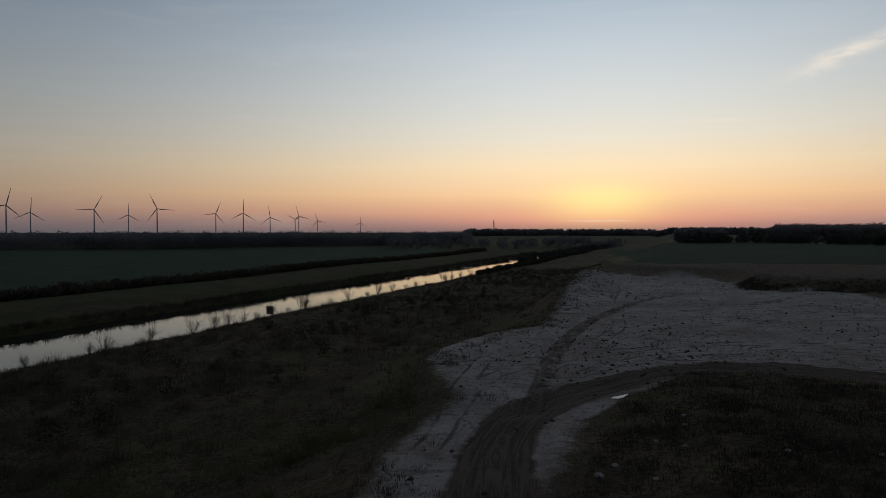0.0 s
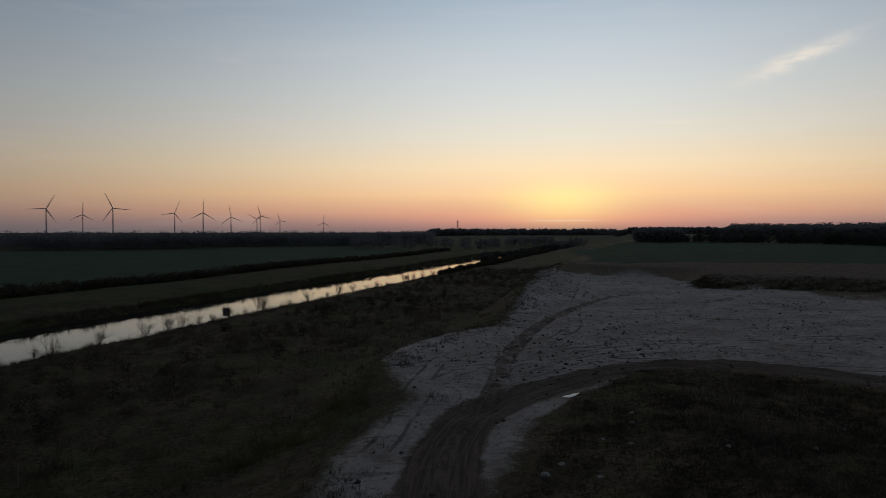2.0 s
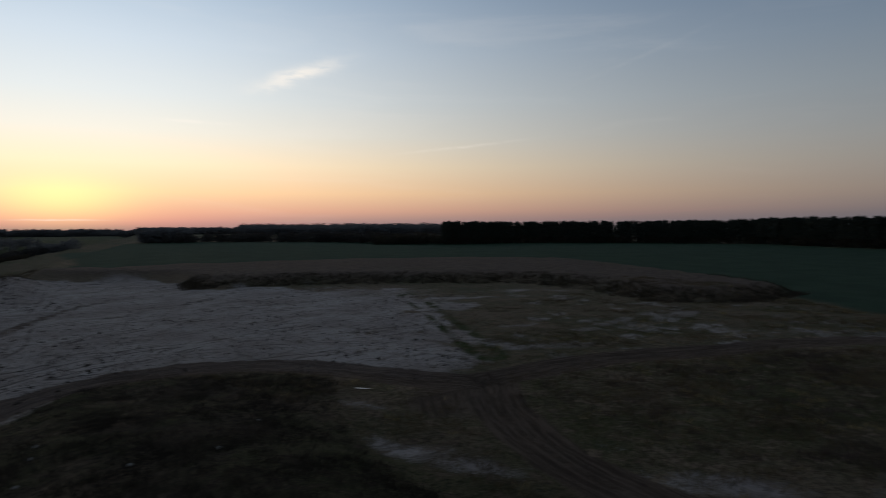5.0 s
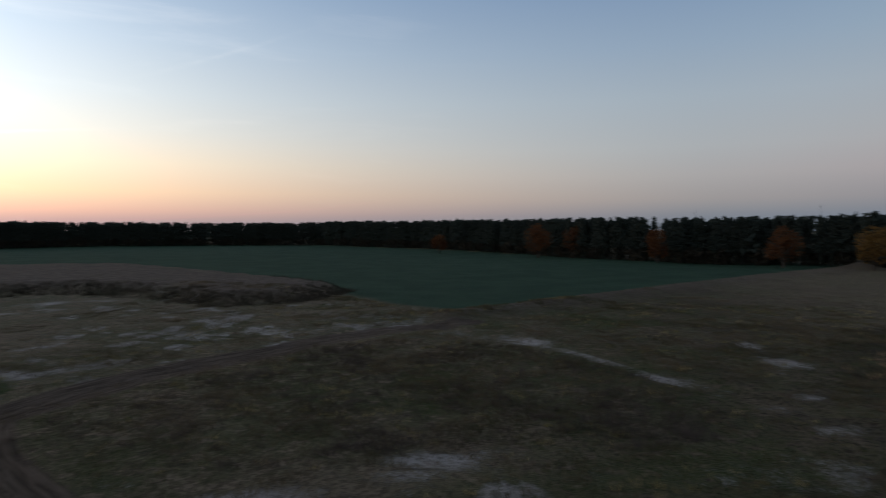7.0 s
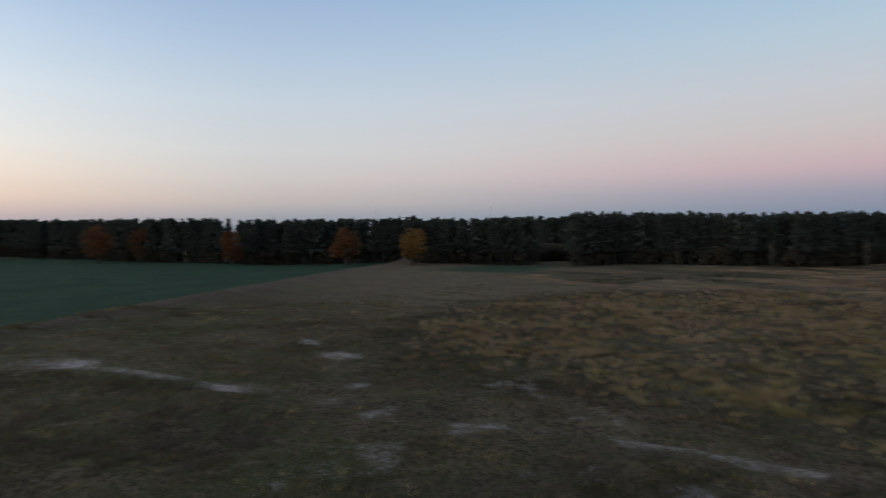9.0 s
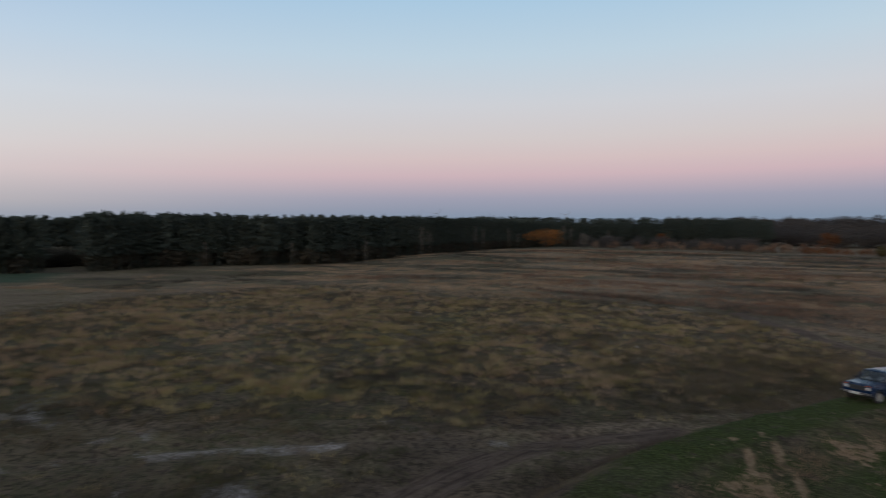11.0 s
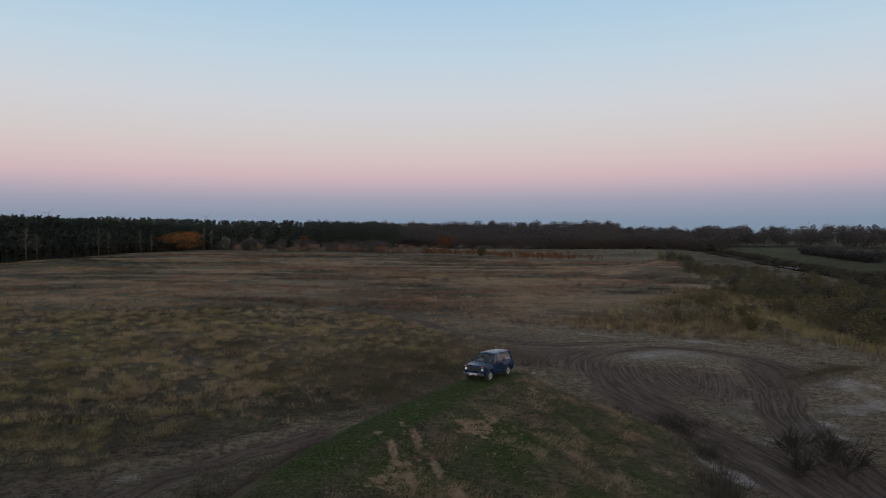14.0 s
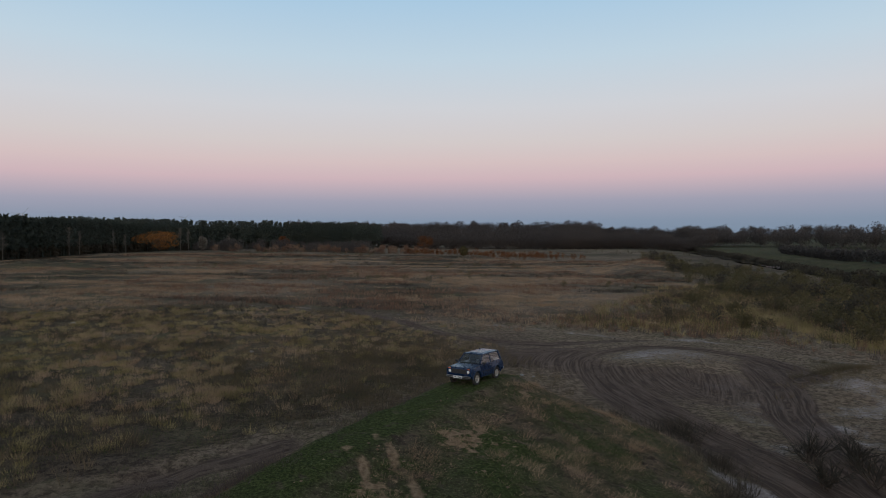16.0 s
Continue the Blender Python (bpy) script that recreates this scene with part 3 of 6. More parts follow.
def build_ground():
    xs, ys = axis_steps(-36, 66, 0.58, 4600, 1.06), axis_steps(-75, 70, 0.58, 4600, 1.06)
    X, Y = np.meshgrid(xs, ys)
    Z = land(X, Y)
    nx, ny = len(xs), len(ys)
    idx = np.arange(nx * ny).reshape(ny, nx)
    faces = np.stack([idx[:-1, :-1], idx[:-1, 1:], idx[1:, 1:], idx[1:, :-1]], -1).reshape(-1, 4)
    ob = mesh_ob("ground", np.stack([X, Y, Z], -1).reshape(-1, 3), faces, MAT_GROUND)
    ob.data.polygons.foreach_set("use_smooth", np.ones(len(faces), bool))
    # what grows or lies where
    n, m = wave_noise(X, Y, 9.0, 71, 4), wave_noise(X, Y, 30.0, 72, 4)
    sand = ease(inside(X, Y, SANDFLAT) + 2.0 * n + 7.0 * (n + 0.8 * wave_noise(X, Y, 3.0, 73, 4)) * ease(X, 40, 50), -2.0 - 2.0 * ease(X, 40, 50), 2.5 + 2.5 * ease(X, 40, 50))
    sand *= 1 - 0.75 * ease(m + 0.03 * (X - 72) - 0.010 * (Y - 60), 0.05, 0.5)
    wheels = seg_dist(X, Y, [(75.2, 78.1), (60.8, 55.3), (49.6, 37.9)])[0]
    wheels = 0.8 * np.exp(-((wheels - 1.2) / 0.6) ** 2) * ease(n + 0.5, 0.0, 0.6)
    sand *= 1 - wheels
    fine = wave_noise(X, Y, 3.0, 73, 4)
    sand = np.maximum(sand, 0.5 * ease(inside(X, Y, SANDSOUTH) + 5.0 * n, -1.5, 6.0) * ease(fine + 0.6 * n, -0.3, 0.35))
    ring = np.minimum(1.0, 1.4 * bump(X, Y, -19.6, -66.8, 7.0, 5.0))
    sand = np.maximum(sand, (0.42 + 0.3 * fine) * ring)
    for px, py, ra, rb, turn, much in ((78.2, 69.9, 8, 3, -30, 0.8), (95, 68, 9, 3, -50, 0.75), (65, 46.5, 4, 2.2, -30, 0.8), (57.5, 36, 7, 1.8, -35, 0.85), (77, 23, 8, 1.6, -35, 0.8), (84, 13.5, 6, 1.4, -40, 0.6), (98, 33, 6, 1.5, -50, 0.6),
                                       (75.5, 2, 4, 2.2, 70, 0.85), (69, -21.3, 3.6, 1.8, 20, 0.75), (76.3, -20.6, 3, 1.3, 0, 0.6), (61.5, -11.2, 3.4, 1.5, 45, 0.8), (56.8, -18.2, 4.5, 1.2, -45, 0.8), (50.2, -18.2, 3.0, 1.4, -40, 0.7), (45.6, -22.2, 2.6, 1.6, -30, 0.75),
                                       (43.4, -31.9, 2.8, 0.8, -30, 0.6), (37.4, -24.0, 2.4, 1.5, 0, 0.7), (31.8, -26.5, 2.2, 1.5, -20, 0.7), (30, -39.7, 2.6, 1.2, -20, 0.62), (32.5, 34, 2.2, 1.1, -70, 0.8), (29.5, 24, 1.5, 5, 10, 0.85), (35.5, 12, 1.8, 5, 30, 0.8), (41, 4.5, 2.4, 4.5, 50, 0.75), (48.4, -10, 2.2, 1.3, 0, 0.5),
                                       (10, 43.0, 5.0, 0.9, 50, 1.2), (-6.9, -37, 0.9, 2.4, 15, 0.75), (-17.6, -44.6, 4, 1.8, 20, 0.6), (-19.6, -57.0, 4, 2, 20, 0.6), (-27, -52.2, 4, 1.8, 30, 0.55), (-36.8, -65.0, 5, 1.5, -60, 0.55), (-13, -40, 2.5, 1.5, 0, 0.5), (-33, -48, 6, 3, 30, 0.6)):
        sand = np.maximum(sand, much * np.minimum(1.0, 1.3 * bump(X, Y, px, py, ra, rb, turn)) * np.clip(0.76 + 0.85 * fine, 0.25, 1.1))
    patch = ease(0.55 * n + 0.3 * m + 0.75 * fine, 0.10, 0.45)
    east = bump(X, Y, 75.8, 43.9, 34, 36) + 0.75 * bump(X, Y, 41.2, 5.3, 9, 12) + 0.8 * bump(X, Y, 46.3, -24.2, 15, 8, -38) + 0.7 * bump(X, Y, 65.4, -21.8, 5, 3)
    weedy = ease(inside(X, Y, HUMP) + n, -1.5, 2.0)
    sand = np.maximum(sand, 0.26 * ease(X, 32, 42) * ease(Y, -25, 5) * (inside(X, Y, FIELD) < 0) * (1 - 0.6 * weedy))
    sand = np.maximum(sand, 0.62 * patch * np.clip(east * 1.5, 0, 1) * (1 - weedy))
    mud, across, along = np.zeros(X.shape), np.full(X.shape, 99.0), np.zeros(X.shape)
    for i, (pts, w) in enumerate(zip(TRACKS, WIDTHS)):
        d, a, _ = seg_dist(X, Y, pts)
        m_here = 1 - ease(d + 0.5 * n, w * 0.55, w * 1.45)
        if i in (1, 2, 3, 5, 6):
            m_here = m_here * (0.0, 0.58, 0.62, 0.0, 0, 0.3, 0.45)[i]
        mud = np.maximum(mud, m_here)
        if i in (3, 5):
            sand = np.maximum(sand, (0.54 if i == 3 else 0.5) * (1 - ease(d + 1.6 * fine, 0.4, 2.2)) * np.clip(ease(n + 1.4 * fine + 0.3, 0.0, 0.6) + (0.25 * bump(X, Y, 49.3, -25.3, 16, 9, -40) if i == 3 else 0), 0, 1))
        here = d < across
        across, along = np.where(here, d, across), np.where(here, a, along)
    thin, near_thin = np.full(X.shape, 99.0), np.zeros(X.shape)
    for pts in MARKS + [TRACKS[1]]:
        thin = np.minimum(thin, seg_dist(X, Y, pts)[0])
    near_thin = 1 - ease(thin, 1.4, 2.2)
    mud = np.maximum(mud, 0.85 * bump(X, Y, 38, 30.5, 5.5, 4.5))
    mud = np.maximum(mud, 0.75 * bump(X, Y, -16.2, -59, 10, 14) + 0.6 * bump(X, Y, -6.7, -69.4, 12, 7))
    mud *= (1 - 0.9 * ring) * (1 - 0.8 * bump(X, Y, -6.9, -37, 1.0, 2.6, 15)) * (1 - 0.9 * bump(X, Y, 10, 43, 5.0, 0.9, 50))
    f = inside(X, Y, FOOT)
    dc = seg_dist(X, Y, CREST)[0]
    on_mound = ease(f, 0, 2)
    sand *= 1 - on_mound
    rut_a, rut_b = (seg_dist(X, Y, r)[0] for r in ([(10.3, -36), (9.9, -34.8), (9.2, -31.5), (8.6, -29)], [(11.5, -34.4), (11.0, -33.1), (10.6, -31.2), (10.0, -29)]))
    grooves = np.minimum(rut_a, rut_b)
    soil = on_mound * ease(-Y, 12, 24) * np.clip(0.12 + 0.35 * n + 0.5 * fine + 0.36 * np.exp(-((dc - 2.8) / 1.8) ** 2), 0, 0.62) * ease(dc, 1.5, 2.5) * (west_of(X, Y, [p[:2] for p in CREST]) > 0)
    mud *= 1 - ease(f, 0.5, 2.5)
    westface = (west_of(X, Y, [p[:2] for p in CREST]) > 0) * ease(dc, 1.2, 2.2)
    strip = (1 - ease(dc + 0.4 * n, 0.9, 1.6)) * ease(-Y, 5, 20)
    green = np.clip(0.24 + 0.24 * ease(X, 28, 40) + 0.5 * n + 0.3 * fine + wheels + 0.9 * strip + (0.52 + 0.7 * fine) * on_mound * ease(-Y, 10, 30) * westface, 0, 1)
    c = CN[0] * X + CN[1] * Y
    south = ease(-Y, 15, 60) * (1 - ease(c, 25, 45))
    green = np.where((Y < -15) & (f < 0), green * 0.6, green)
    dry = np.clip(south * (0.65 + 0.6 * n) + 0.25 + 0.75 * ease(X, 26, 40) * ease(Y, -25, 20), 0, 1)
    dry = np.where(Y < -95, np.clip(0.45 + 1.3 * m + 0.6 * n, 0, 1), dry) * (1 - 0.5 * on_mound) * (1 - 0.6 * ease(c, 20, 40))
    dry = np.where(inside(X, Y, [(14.2, -50.2), (22.6, -42.5), (34.8, -38.9), (49.1, -31.3), (61.4, -23.7), (81.2, -30.3), (102.4, -53), (107.4, -83.2), (88.5, -107.7), (58.6, -101.8), (36.4, -103), (12.4, -98.1), (-1.3, -85.6), (3.6, -63.8)]) > 0, dry * 0.36, dry)
    bands = wave_noise(X * 0.35, Y, 9.0, 77, 3)
    dry = np.where((Y < -95) & (c < 40), np.clip(0.75 * dry + 0.28 + 0.9 * bands, 0, 1), dry)
    green = np.where(c > CANAL, np.clip(green + 0.35, 0, 1), green)
    dry = np.where(c > CANAL, dry * 0.2, dry)
    field = np.maximum(ease(inside(X, Y, FIELD), -1.5, 1.5), ease(inside(X, Y, FARFIELD), -3, 3))
    field = np.maximum(field, ease(inside(X, Y, [(-152.6, -95.6), (-236.7, -300.6), (-340.9, -318.2), (-332.4, -112.9)]), -3, 3))
    field = np.maximum(field, 0.85 * ease(inside(X, Y, [(182.4, -85.6), (156.9, -101.9), (180.9, -130.7), (201.3, -118.3)]), -3, 3))
    brown = ease(inside(X, Y, BROWN) + n, -1, 3) + 0.8 * np.exp(-(seg_dist(X, Y, [(90, 11), (98, 4), (114, -7.5), (142, -28), (175, -54), (219, -94)])[0] / 3.0) ** 2)
    far = ease(np.hypot(X, Y), 450, 900)
    field = np.clip(field + far * ease(m, 0.1, 0.3) * 0.6, 0, 1)
    for name, (a, b, d) in (("cover", (sand, mud, green)), ("growth", (field, dry, np.clip(brown, 0, 1))), ("ruts", (across, along, grooves)), ("marks", (thin, near_thin, soil))):
        at = ob.data.attributes.new(name, "FLOAT_VECTOR", "POINT")
        at.data.foreach_set("vector", np.stack([a, b, d], -1).astype(np.float32).ravel())
    return tagged(ob, "open land of pale sand, mud tracks and dry autumn grass", "ground", kind="structure")


build_ground()


def build_water():
    bm = bmesh.new()
    ux, uy = 0.358, 0.934
    rows = []
    for k in range(-9, 12):
        s = k * 60.0
        row = []
        for w in (-12.5, 0.0, 12.5):
            c = CANAL + w
            row.append(bm.verts.new((CN[0] * c + ux * s, CN[1] * c + uy * s, WATER)))
        rows.append(row)
    for a, b in zip(rows, rows[1:]):
        for i in range(2):
            bm.faces.new((a[i], a[i + 1], b[i + 1], b[i]))
    bmesh.ops.recalc_face_normals(bm, faces=bm.faces)
    ob = part("water", bm, MAT_WATER)
    if ob.data.polygons[0].normal.z < 0:
        ob.data.flip_normals()
    return tagged(ob, "still canal water mirroring the evening sky", "canal", kind="structure")


build_water()

# ---- woods, trees and shrubs ----
rng = np.random.RandomState(4)


def leaf_cloud(centers, size, rng, k=3):
    """One small leaf-shaped facet (a triangle or quad) at each centre, turned at random."""
    n = len(centers)
    a = rng.normal(size=(n, 3))
    a /= np.linalg.norm(a, axis=1)[:, None]
    b = np.cross(a, rng.normal(size=(n, 3)))
    b /= np.linalg.norm(b, axis=1)[:, None]
    s = (np.asarray(size) * rng.uniform(0.6, 1.3, n))[:, None]
    if k == 3:
        v = np.stack([centers - a * s * 0.6 - b * s * 0.45, centers - a * s * 0.5 + b * s * 0.5, centers + a * s * 0.75], 1)
    else:
        v = np.stack([centers - a * s * 0.6, centers - b * s * 0.4, centers + a * s * 0.6, centers + b * s * 0.4], 1)
    return v.reshape(-1, 3), np.arange(n * k).reshape(n, k)


def tube(p, q, r0, r1, sides=5):
    """A tapered stick between two points: corners and triangles."""
    p, q = np.asarray(p, float), np.asarray(q, float)
    d = (q - p) / (np.linalg.norm(q - p) + 1e-9)
    u = np.cross(d, (0.3, 0.9, 0.2))
    u /= np.linalg.norm(u)
    w = np.cross(d, u)
    ang = np.arange(sides) * 2 * math.pi / sides
    ring = np.cos(ang)[:, None] * u + np.sin(ang)[:, None] * w
    v = np.concatenate([p + ring * r0, q + ring * r1])
    i = np.arange(sides)
    j = (i + 1) % sides
    f = np.concatenate([np.stack([i, j, j + sides], 1), np.stack([i, j + sides, i + sides], 1)])
    return v, f


def join(pieces):
    vs, fs, n = [], [], 0
    for v, f in pieces:
        vs.append(v)
        fs.append(f + n)
        n += len(v)
    return np.concatenate(vs), np.concatenate(fs)


def pine_crown(h, rng, leaves, size):
    """Points of a Scots pine's crown: tiers in the upper half, wider and looser at the bottom."""
    t = rng.uniform(0, 1, leaves) ** 0.8
    z = h * (0.30 + 0.70 * t)
    r = h * 0.165 * np.clip(1.12 - t, 0.08, 1) ** 0.8 * rng.uniform(0.25, 1.1, leaves)
    a = rng.uniform(0, 2 * math.pi, leaves)
    lump = 1 + 0.35 * np.sin(a * 3 + z * 1.3) * np.cos(z * 2.1)
    return leaf_cloud(np.stack([r * lump * np.cos(a), r * lump * np.sin(a), z + rng.normal(0, 0.2, leaves)], 1), size, rng)


def round_crown(h, rng, leaves, size, low=0.2, wide=0.33, lumps=9):
    """Points of a broadleaved crown: lobes round a middle."""
    mid = h * (low + 1) / 2
    lobes = rng.normal(size=(lumps, 3))
    lobes /= np.linalg.norm(lobes, axis=1)[:, None]
    lobes = lobes * [h * wide * 0.68, h * wide * 0.68, h * (1 - low) * 0.30] + [0, 0, mid]
    k = rng.randint(0, lumps, leaves)
    d = rng.normal(size=(leaves, 3))
    d /= np.linalg.norm(d, axis=1)[:, None]
    d *= (rng.uniform(0.35, 1.0, leaves) ** 0.5)[:, None]
    c = lobes[k] + d * [h * wide * 0.45, h * wide * 0.45, h * (1 - low) * 0.24]
    c[:, 2] = np.clip(c[:, 2], h * low * 0.6, h * 1.02)
    return leaf_cloud(c, size, rng)


def scatter(template_fn, spots, rng, variants=8):
    """Many copies of a few templates, joined: corners and triangles."""
    temps = [template_fn(rng) for _ in range(variants)]
    out = []
    for x, y, z, s in spots:
        v, f = temps[rng.randint(variants)]
        a = rng.uniform(0, 2 * math.pi)
        ca, sa = math.cos(a), math.sin(a)
        w = np.stack([v[:, 0] * ca - v[:, 1] * sa, v[:, 0] * sa + v[:, 1] * ca, v[:, 2]], 1) * s
        out.append((w + [x, y, z], f))
    return join(out)


def wood(name, label, mat, outline_pts, depth, count, template_fn, scale=(0.85, 1.15), away=None, lift=0.0):
    """A wood along a line, reaching back from it by depth, as one mass of trees."""
    pts = np.array(outline_pts, float)
    seg = np.hypot(*np.diff(pts, axis=0).T)
    run = np.concatenate([[0], np.cumsum(seg)])
    s = rng.uniform(0, run[-1], count)
    x, y = np.interp(s, run, pts[:, 0]), np.interp(s, run, pts[:, 1])
    out = np.stack([x, y], 1) - np.array(away if away else (10.0, -5.0))
    out /= np.linalg.norm(out, axis=1)[:, None]
    back = depth * rng.uniform(0, 1, count) ** 1.3
    x, y = x + out[:, 0] * back, y + out[:, 1] * back
    z = land(x, y) - 0.3 + lift * back / max(depth, 1)
    v, f = scatter(template_fn, list(zip(x, y, z, rng.uniform(*scale, count))), rng)
    return tagged(mesh_ob(name, v, f, mat), label, "woodland", kind="stuff")


def tpl_pine(h, leaves, size):
    def make(r):
        trunk = tube((0, 0, 0), (r.normal(0, 0.2), r.normal(0, 0.2), h * 0.8), h * 0.012, h * 0.006, 4)
        return join([trunk, pine_crown(h, r, leaves, size)])
    return make


def tpl_round(h, leaves, size, low=0.12, wide=0.3):
    def make(r):
        return join([tube((0, 0, 0), (0, 0, h * 0.6), h * 0.015, h * 0.006, 4), round_crown(h, r, leaves, size, low, wide)])
    return make


def at_bearing(deg, dist, x0=12.0, y0=-5.0):
    return x0 + dist * math.sin(radians(deg)), y0 + dist * math.cos(radians(deg))


# forest edges round the fields, from the north-east round to the south
EAST_EDGE = [(318, 318), (362, 305), (391.8, 289.9), (434.1, 232.7), (433.4, 156.2), (372, 70.9), (308.5, 8.8), (280, -7.6), (261.7, -19.2), (238.5, -57.1), (227.5, -85.1), (211.7, -106.6), (187, -126.9)]
SOUTH_EDGE = [(179.8, -134.6), (177.1, -154.6), (151.3, -175.8), (137.7, -189.5), (135.5, -219.5), (131.9, -261.5), (128.8, -317.5), (123.6, -374.4), (118.2, -434.3), (93.4, -503.4), (48.8, -561.9), (17.8, -580.7)]
wood("pine_wood", "dense dark pine forest beyond the green field", MAT_NEEDLE, EAST_EDGE, 14, 950, tpl_pine(15.4, 290, 0.72), (0.93, 1.05))
wood("forest_undergrowth", "dark young trees at the corner of the pine forest", MAT_SCRUB, [(285, 352), (305, 332), (330, 316)], 25, 90, tpl_round(7.5, 160, 0.7, 0.0, 0.45), (0.7, 1.2))
wood("pine_wood", "deeper rows of the dark pine forest", MAT_NEEDLE, EAST_EDGE, 60, 700, tpl_pine(15.6, 90, 1.5), (0.95, 1.05))
wood("pine_wood", "tall dark pine forest edge behind the dry meadow", MAT_NEEDLE, SOUTH_EDGE, 14, 850, tpl_pine(16.4, 290, 0.72), (0.92, 1.05))
wood("pine_wood", "deeper rows of the tall pine forest", MAT_NEEDLE, SOUTH_EDGE, 55, 750, tpl_pine(16.6, 90, 1.5), (0.94, 1.05))
wood("forest_undergrowth", "dark undergrowth below the forest edge", MAT_SCRUB, EAST_EDGE, 25, 700, tpl_round(6.2, 80, 0.9, 0.0, 0.45))
wood("forest_undergrowth", "dark undergrowth and bare saplings at the forest edge", MAT_SCRUB, SOUTH_EDGE, 25, 700, tpl_round(6.2, 100, 0.8, 0.0, 0.42))
wood("forest_undergrowth", "low dark saplings in the forest gap", MAT_SCRUB, [(228.3, -119.2), (200.1, -156.3)], 45, 420, tpl_round(5.5, 110, 0.6, 0.0, 0.5))
wood("pine_wood", "distant pine forest seen through the clearing", MAT_NEEDLE, [(323.9, -195.4), (292, -249.4)], 40, 160, tpl_pine(17, 120, 2.0))
wood("mixed_wood", "row of leafless trees along the far field edge", MAT_BARE, [(205, 520), (262, 500), (300, 420), (322, 335)], 60, 330, tpl_round(8.5, 260, 0.7, 0.0, 0.36), (0.6, 1.2))
wood("pine_wood", "dark pine forest behind the far meadow", MAT_NEEDLE, [at_bearing(b, d) for b, d in ((160, 440), (168, 480), (176, 520), (184, 560))], 60, 420, tpl_pine(20.5, 240, 0.75), (0.92, 1.04), lift=2.0)
wood("mixed_wood", "far leafless woodland on the southern horizon", MAT_HILL, [at_bearing(b, 610) for b in (176, 182, 188)], 110, 560, tpl_round(12, 260, 0.75, 0.0, 0.42), lift=15.0)
wood("mixed_wood", "far brown hill wood on the southern horizon", MAT_HILL, [at_bearing(b, 620) for b in (185, 191, 197, 203)], 110, 800, tpl_round(12, 260, 0.75, 0.0, 0.42), lift=17.5)
wood("mixed_wood", "far brown wood falling towards the canal", MAT_HILL, [at_bearing(b, 620) for b in (199, 205, 212)], 110, 560, tpl_round(12, 260, 0.75, 0.0, 0.42), lift=11.0)
wood("mixed_wood", "grey-brown leafless trees before the pine forest", MAT_HILL, [at_bearing(b, 425) for b in (168.5, 173, 178, 183)], 25, 120, tpl_round(8, 260, 0.45, 0.0, 0.42), (0.6, 1.15))
wood("mixed_wood", "russet and brown young trees before the pine forest", MAT_RUSSET, [at_bearing(b, 415) for b in (170, 176, 182, 188)], 12, 60, tpl_round(5.5, 260, 0.4, 0.0, 0.45), (0.5, 1.2))
wood("mixed_wood", "leafless woodland beyond the canal to the south", MAT_HILL, [(-217.8, -691.4), (-355.3, -625.8), (-437, -464), (-449.6, -316.4)], 120, 600, tpl_round(15, 240, 0.9, 0.0, 0.36), lift=9.0)
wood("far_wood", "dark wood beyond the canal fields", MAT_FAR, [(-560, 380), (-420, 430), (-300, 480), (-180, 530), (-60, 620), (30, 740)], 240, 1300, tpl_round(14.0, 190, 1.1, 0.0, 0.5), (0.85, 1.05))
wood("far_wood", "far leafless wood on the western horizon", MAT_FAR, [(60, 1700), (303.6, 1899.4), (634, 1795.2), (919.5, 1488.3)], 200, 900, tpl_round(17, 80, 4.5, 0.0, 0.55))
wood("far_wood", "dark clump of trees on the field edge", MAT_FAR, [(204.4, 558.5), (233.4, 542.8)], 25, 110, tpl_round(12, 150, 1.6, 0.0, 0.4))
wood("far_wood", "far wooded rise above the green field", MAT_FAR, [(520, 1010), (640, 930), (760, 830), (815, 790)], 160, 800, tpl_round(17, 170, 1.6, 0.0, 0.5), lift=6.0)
wood("hedgerow", "dark hedgerow between canal and green field", MAT_SCRUB, [(-204.2, -143.8), (-128.9, 38.3), (-94, 128), (-60, 220), (-15, 335), (30, 460)], 6, 1500, tpl_round(2.8, 45, 0.5, 0.0, 0.6))
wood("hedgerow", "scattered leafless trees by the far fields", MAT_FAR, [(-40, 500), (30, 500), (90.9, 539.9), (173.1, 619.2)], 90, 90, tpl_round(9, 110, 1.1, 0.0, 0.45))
wood("canal_scrub", "dark scrub along the far stretch of the canal", MAT_SCRUB, [(12, 225), (60.5, 349.9), (101.4, 459.7)], 9, 240, tpl_round(2.1, 110, 0.5, 0.0, 0.55))
wood("canal_scrub", "trees and tall scrub along the distant canal", MAT_BARE, [(40, 330), (75.8, 419.9), (121.8, 539.6), (183.1, 699.2)], 30, 120, tpl_round(6, 130, 1.0, 0.0, 0.45))
wood("canal_scrub", "dark scrub and low trees along the southern canal", MAT_SCRUB, [(-57.9, 10.3), (-91.5, -57.3), (-130.2, -145), (-180.1, -252.6), (-240.7, -390.2), (-334.5, -606.6), (-433.6, -832.8)], 8, 1000, tpl_round(5.2, 95, 0.6, 0.0, 0.5))
wood("canal_scrub", "leafless trees beyond the southern canal", MAT_BARE, [(-120.2, -18.1), (-153.4, -115.1), (-209, -242), (-275.7, -388.8)], 20, 200, tpl_round(6, 120, 0.8, 0.0, 0.45))


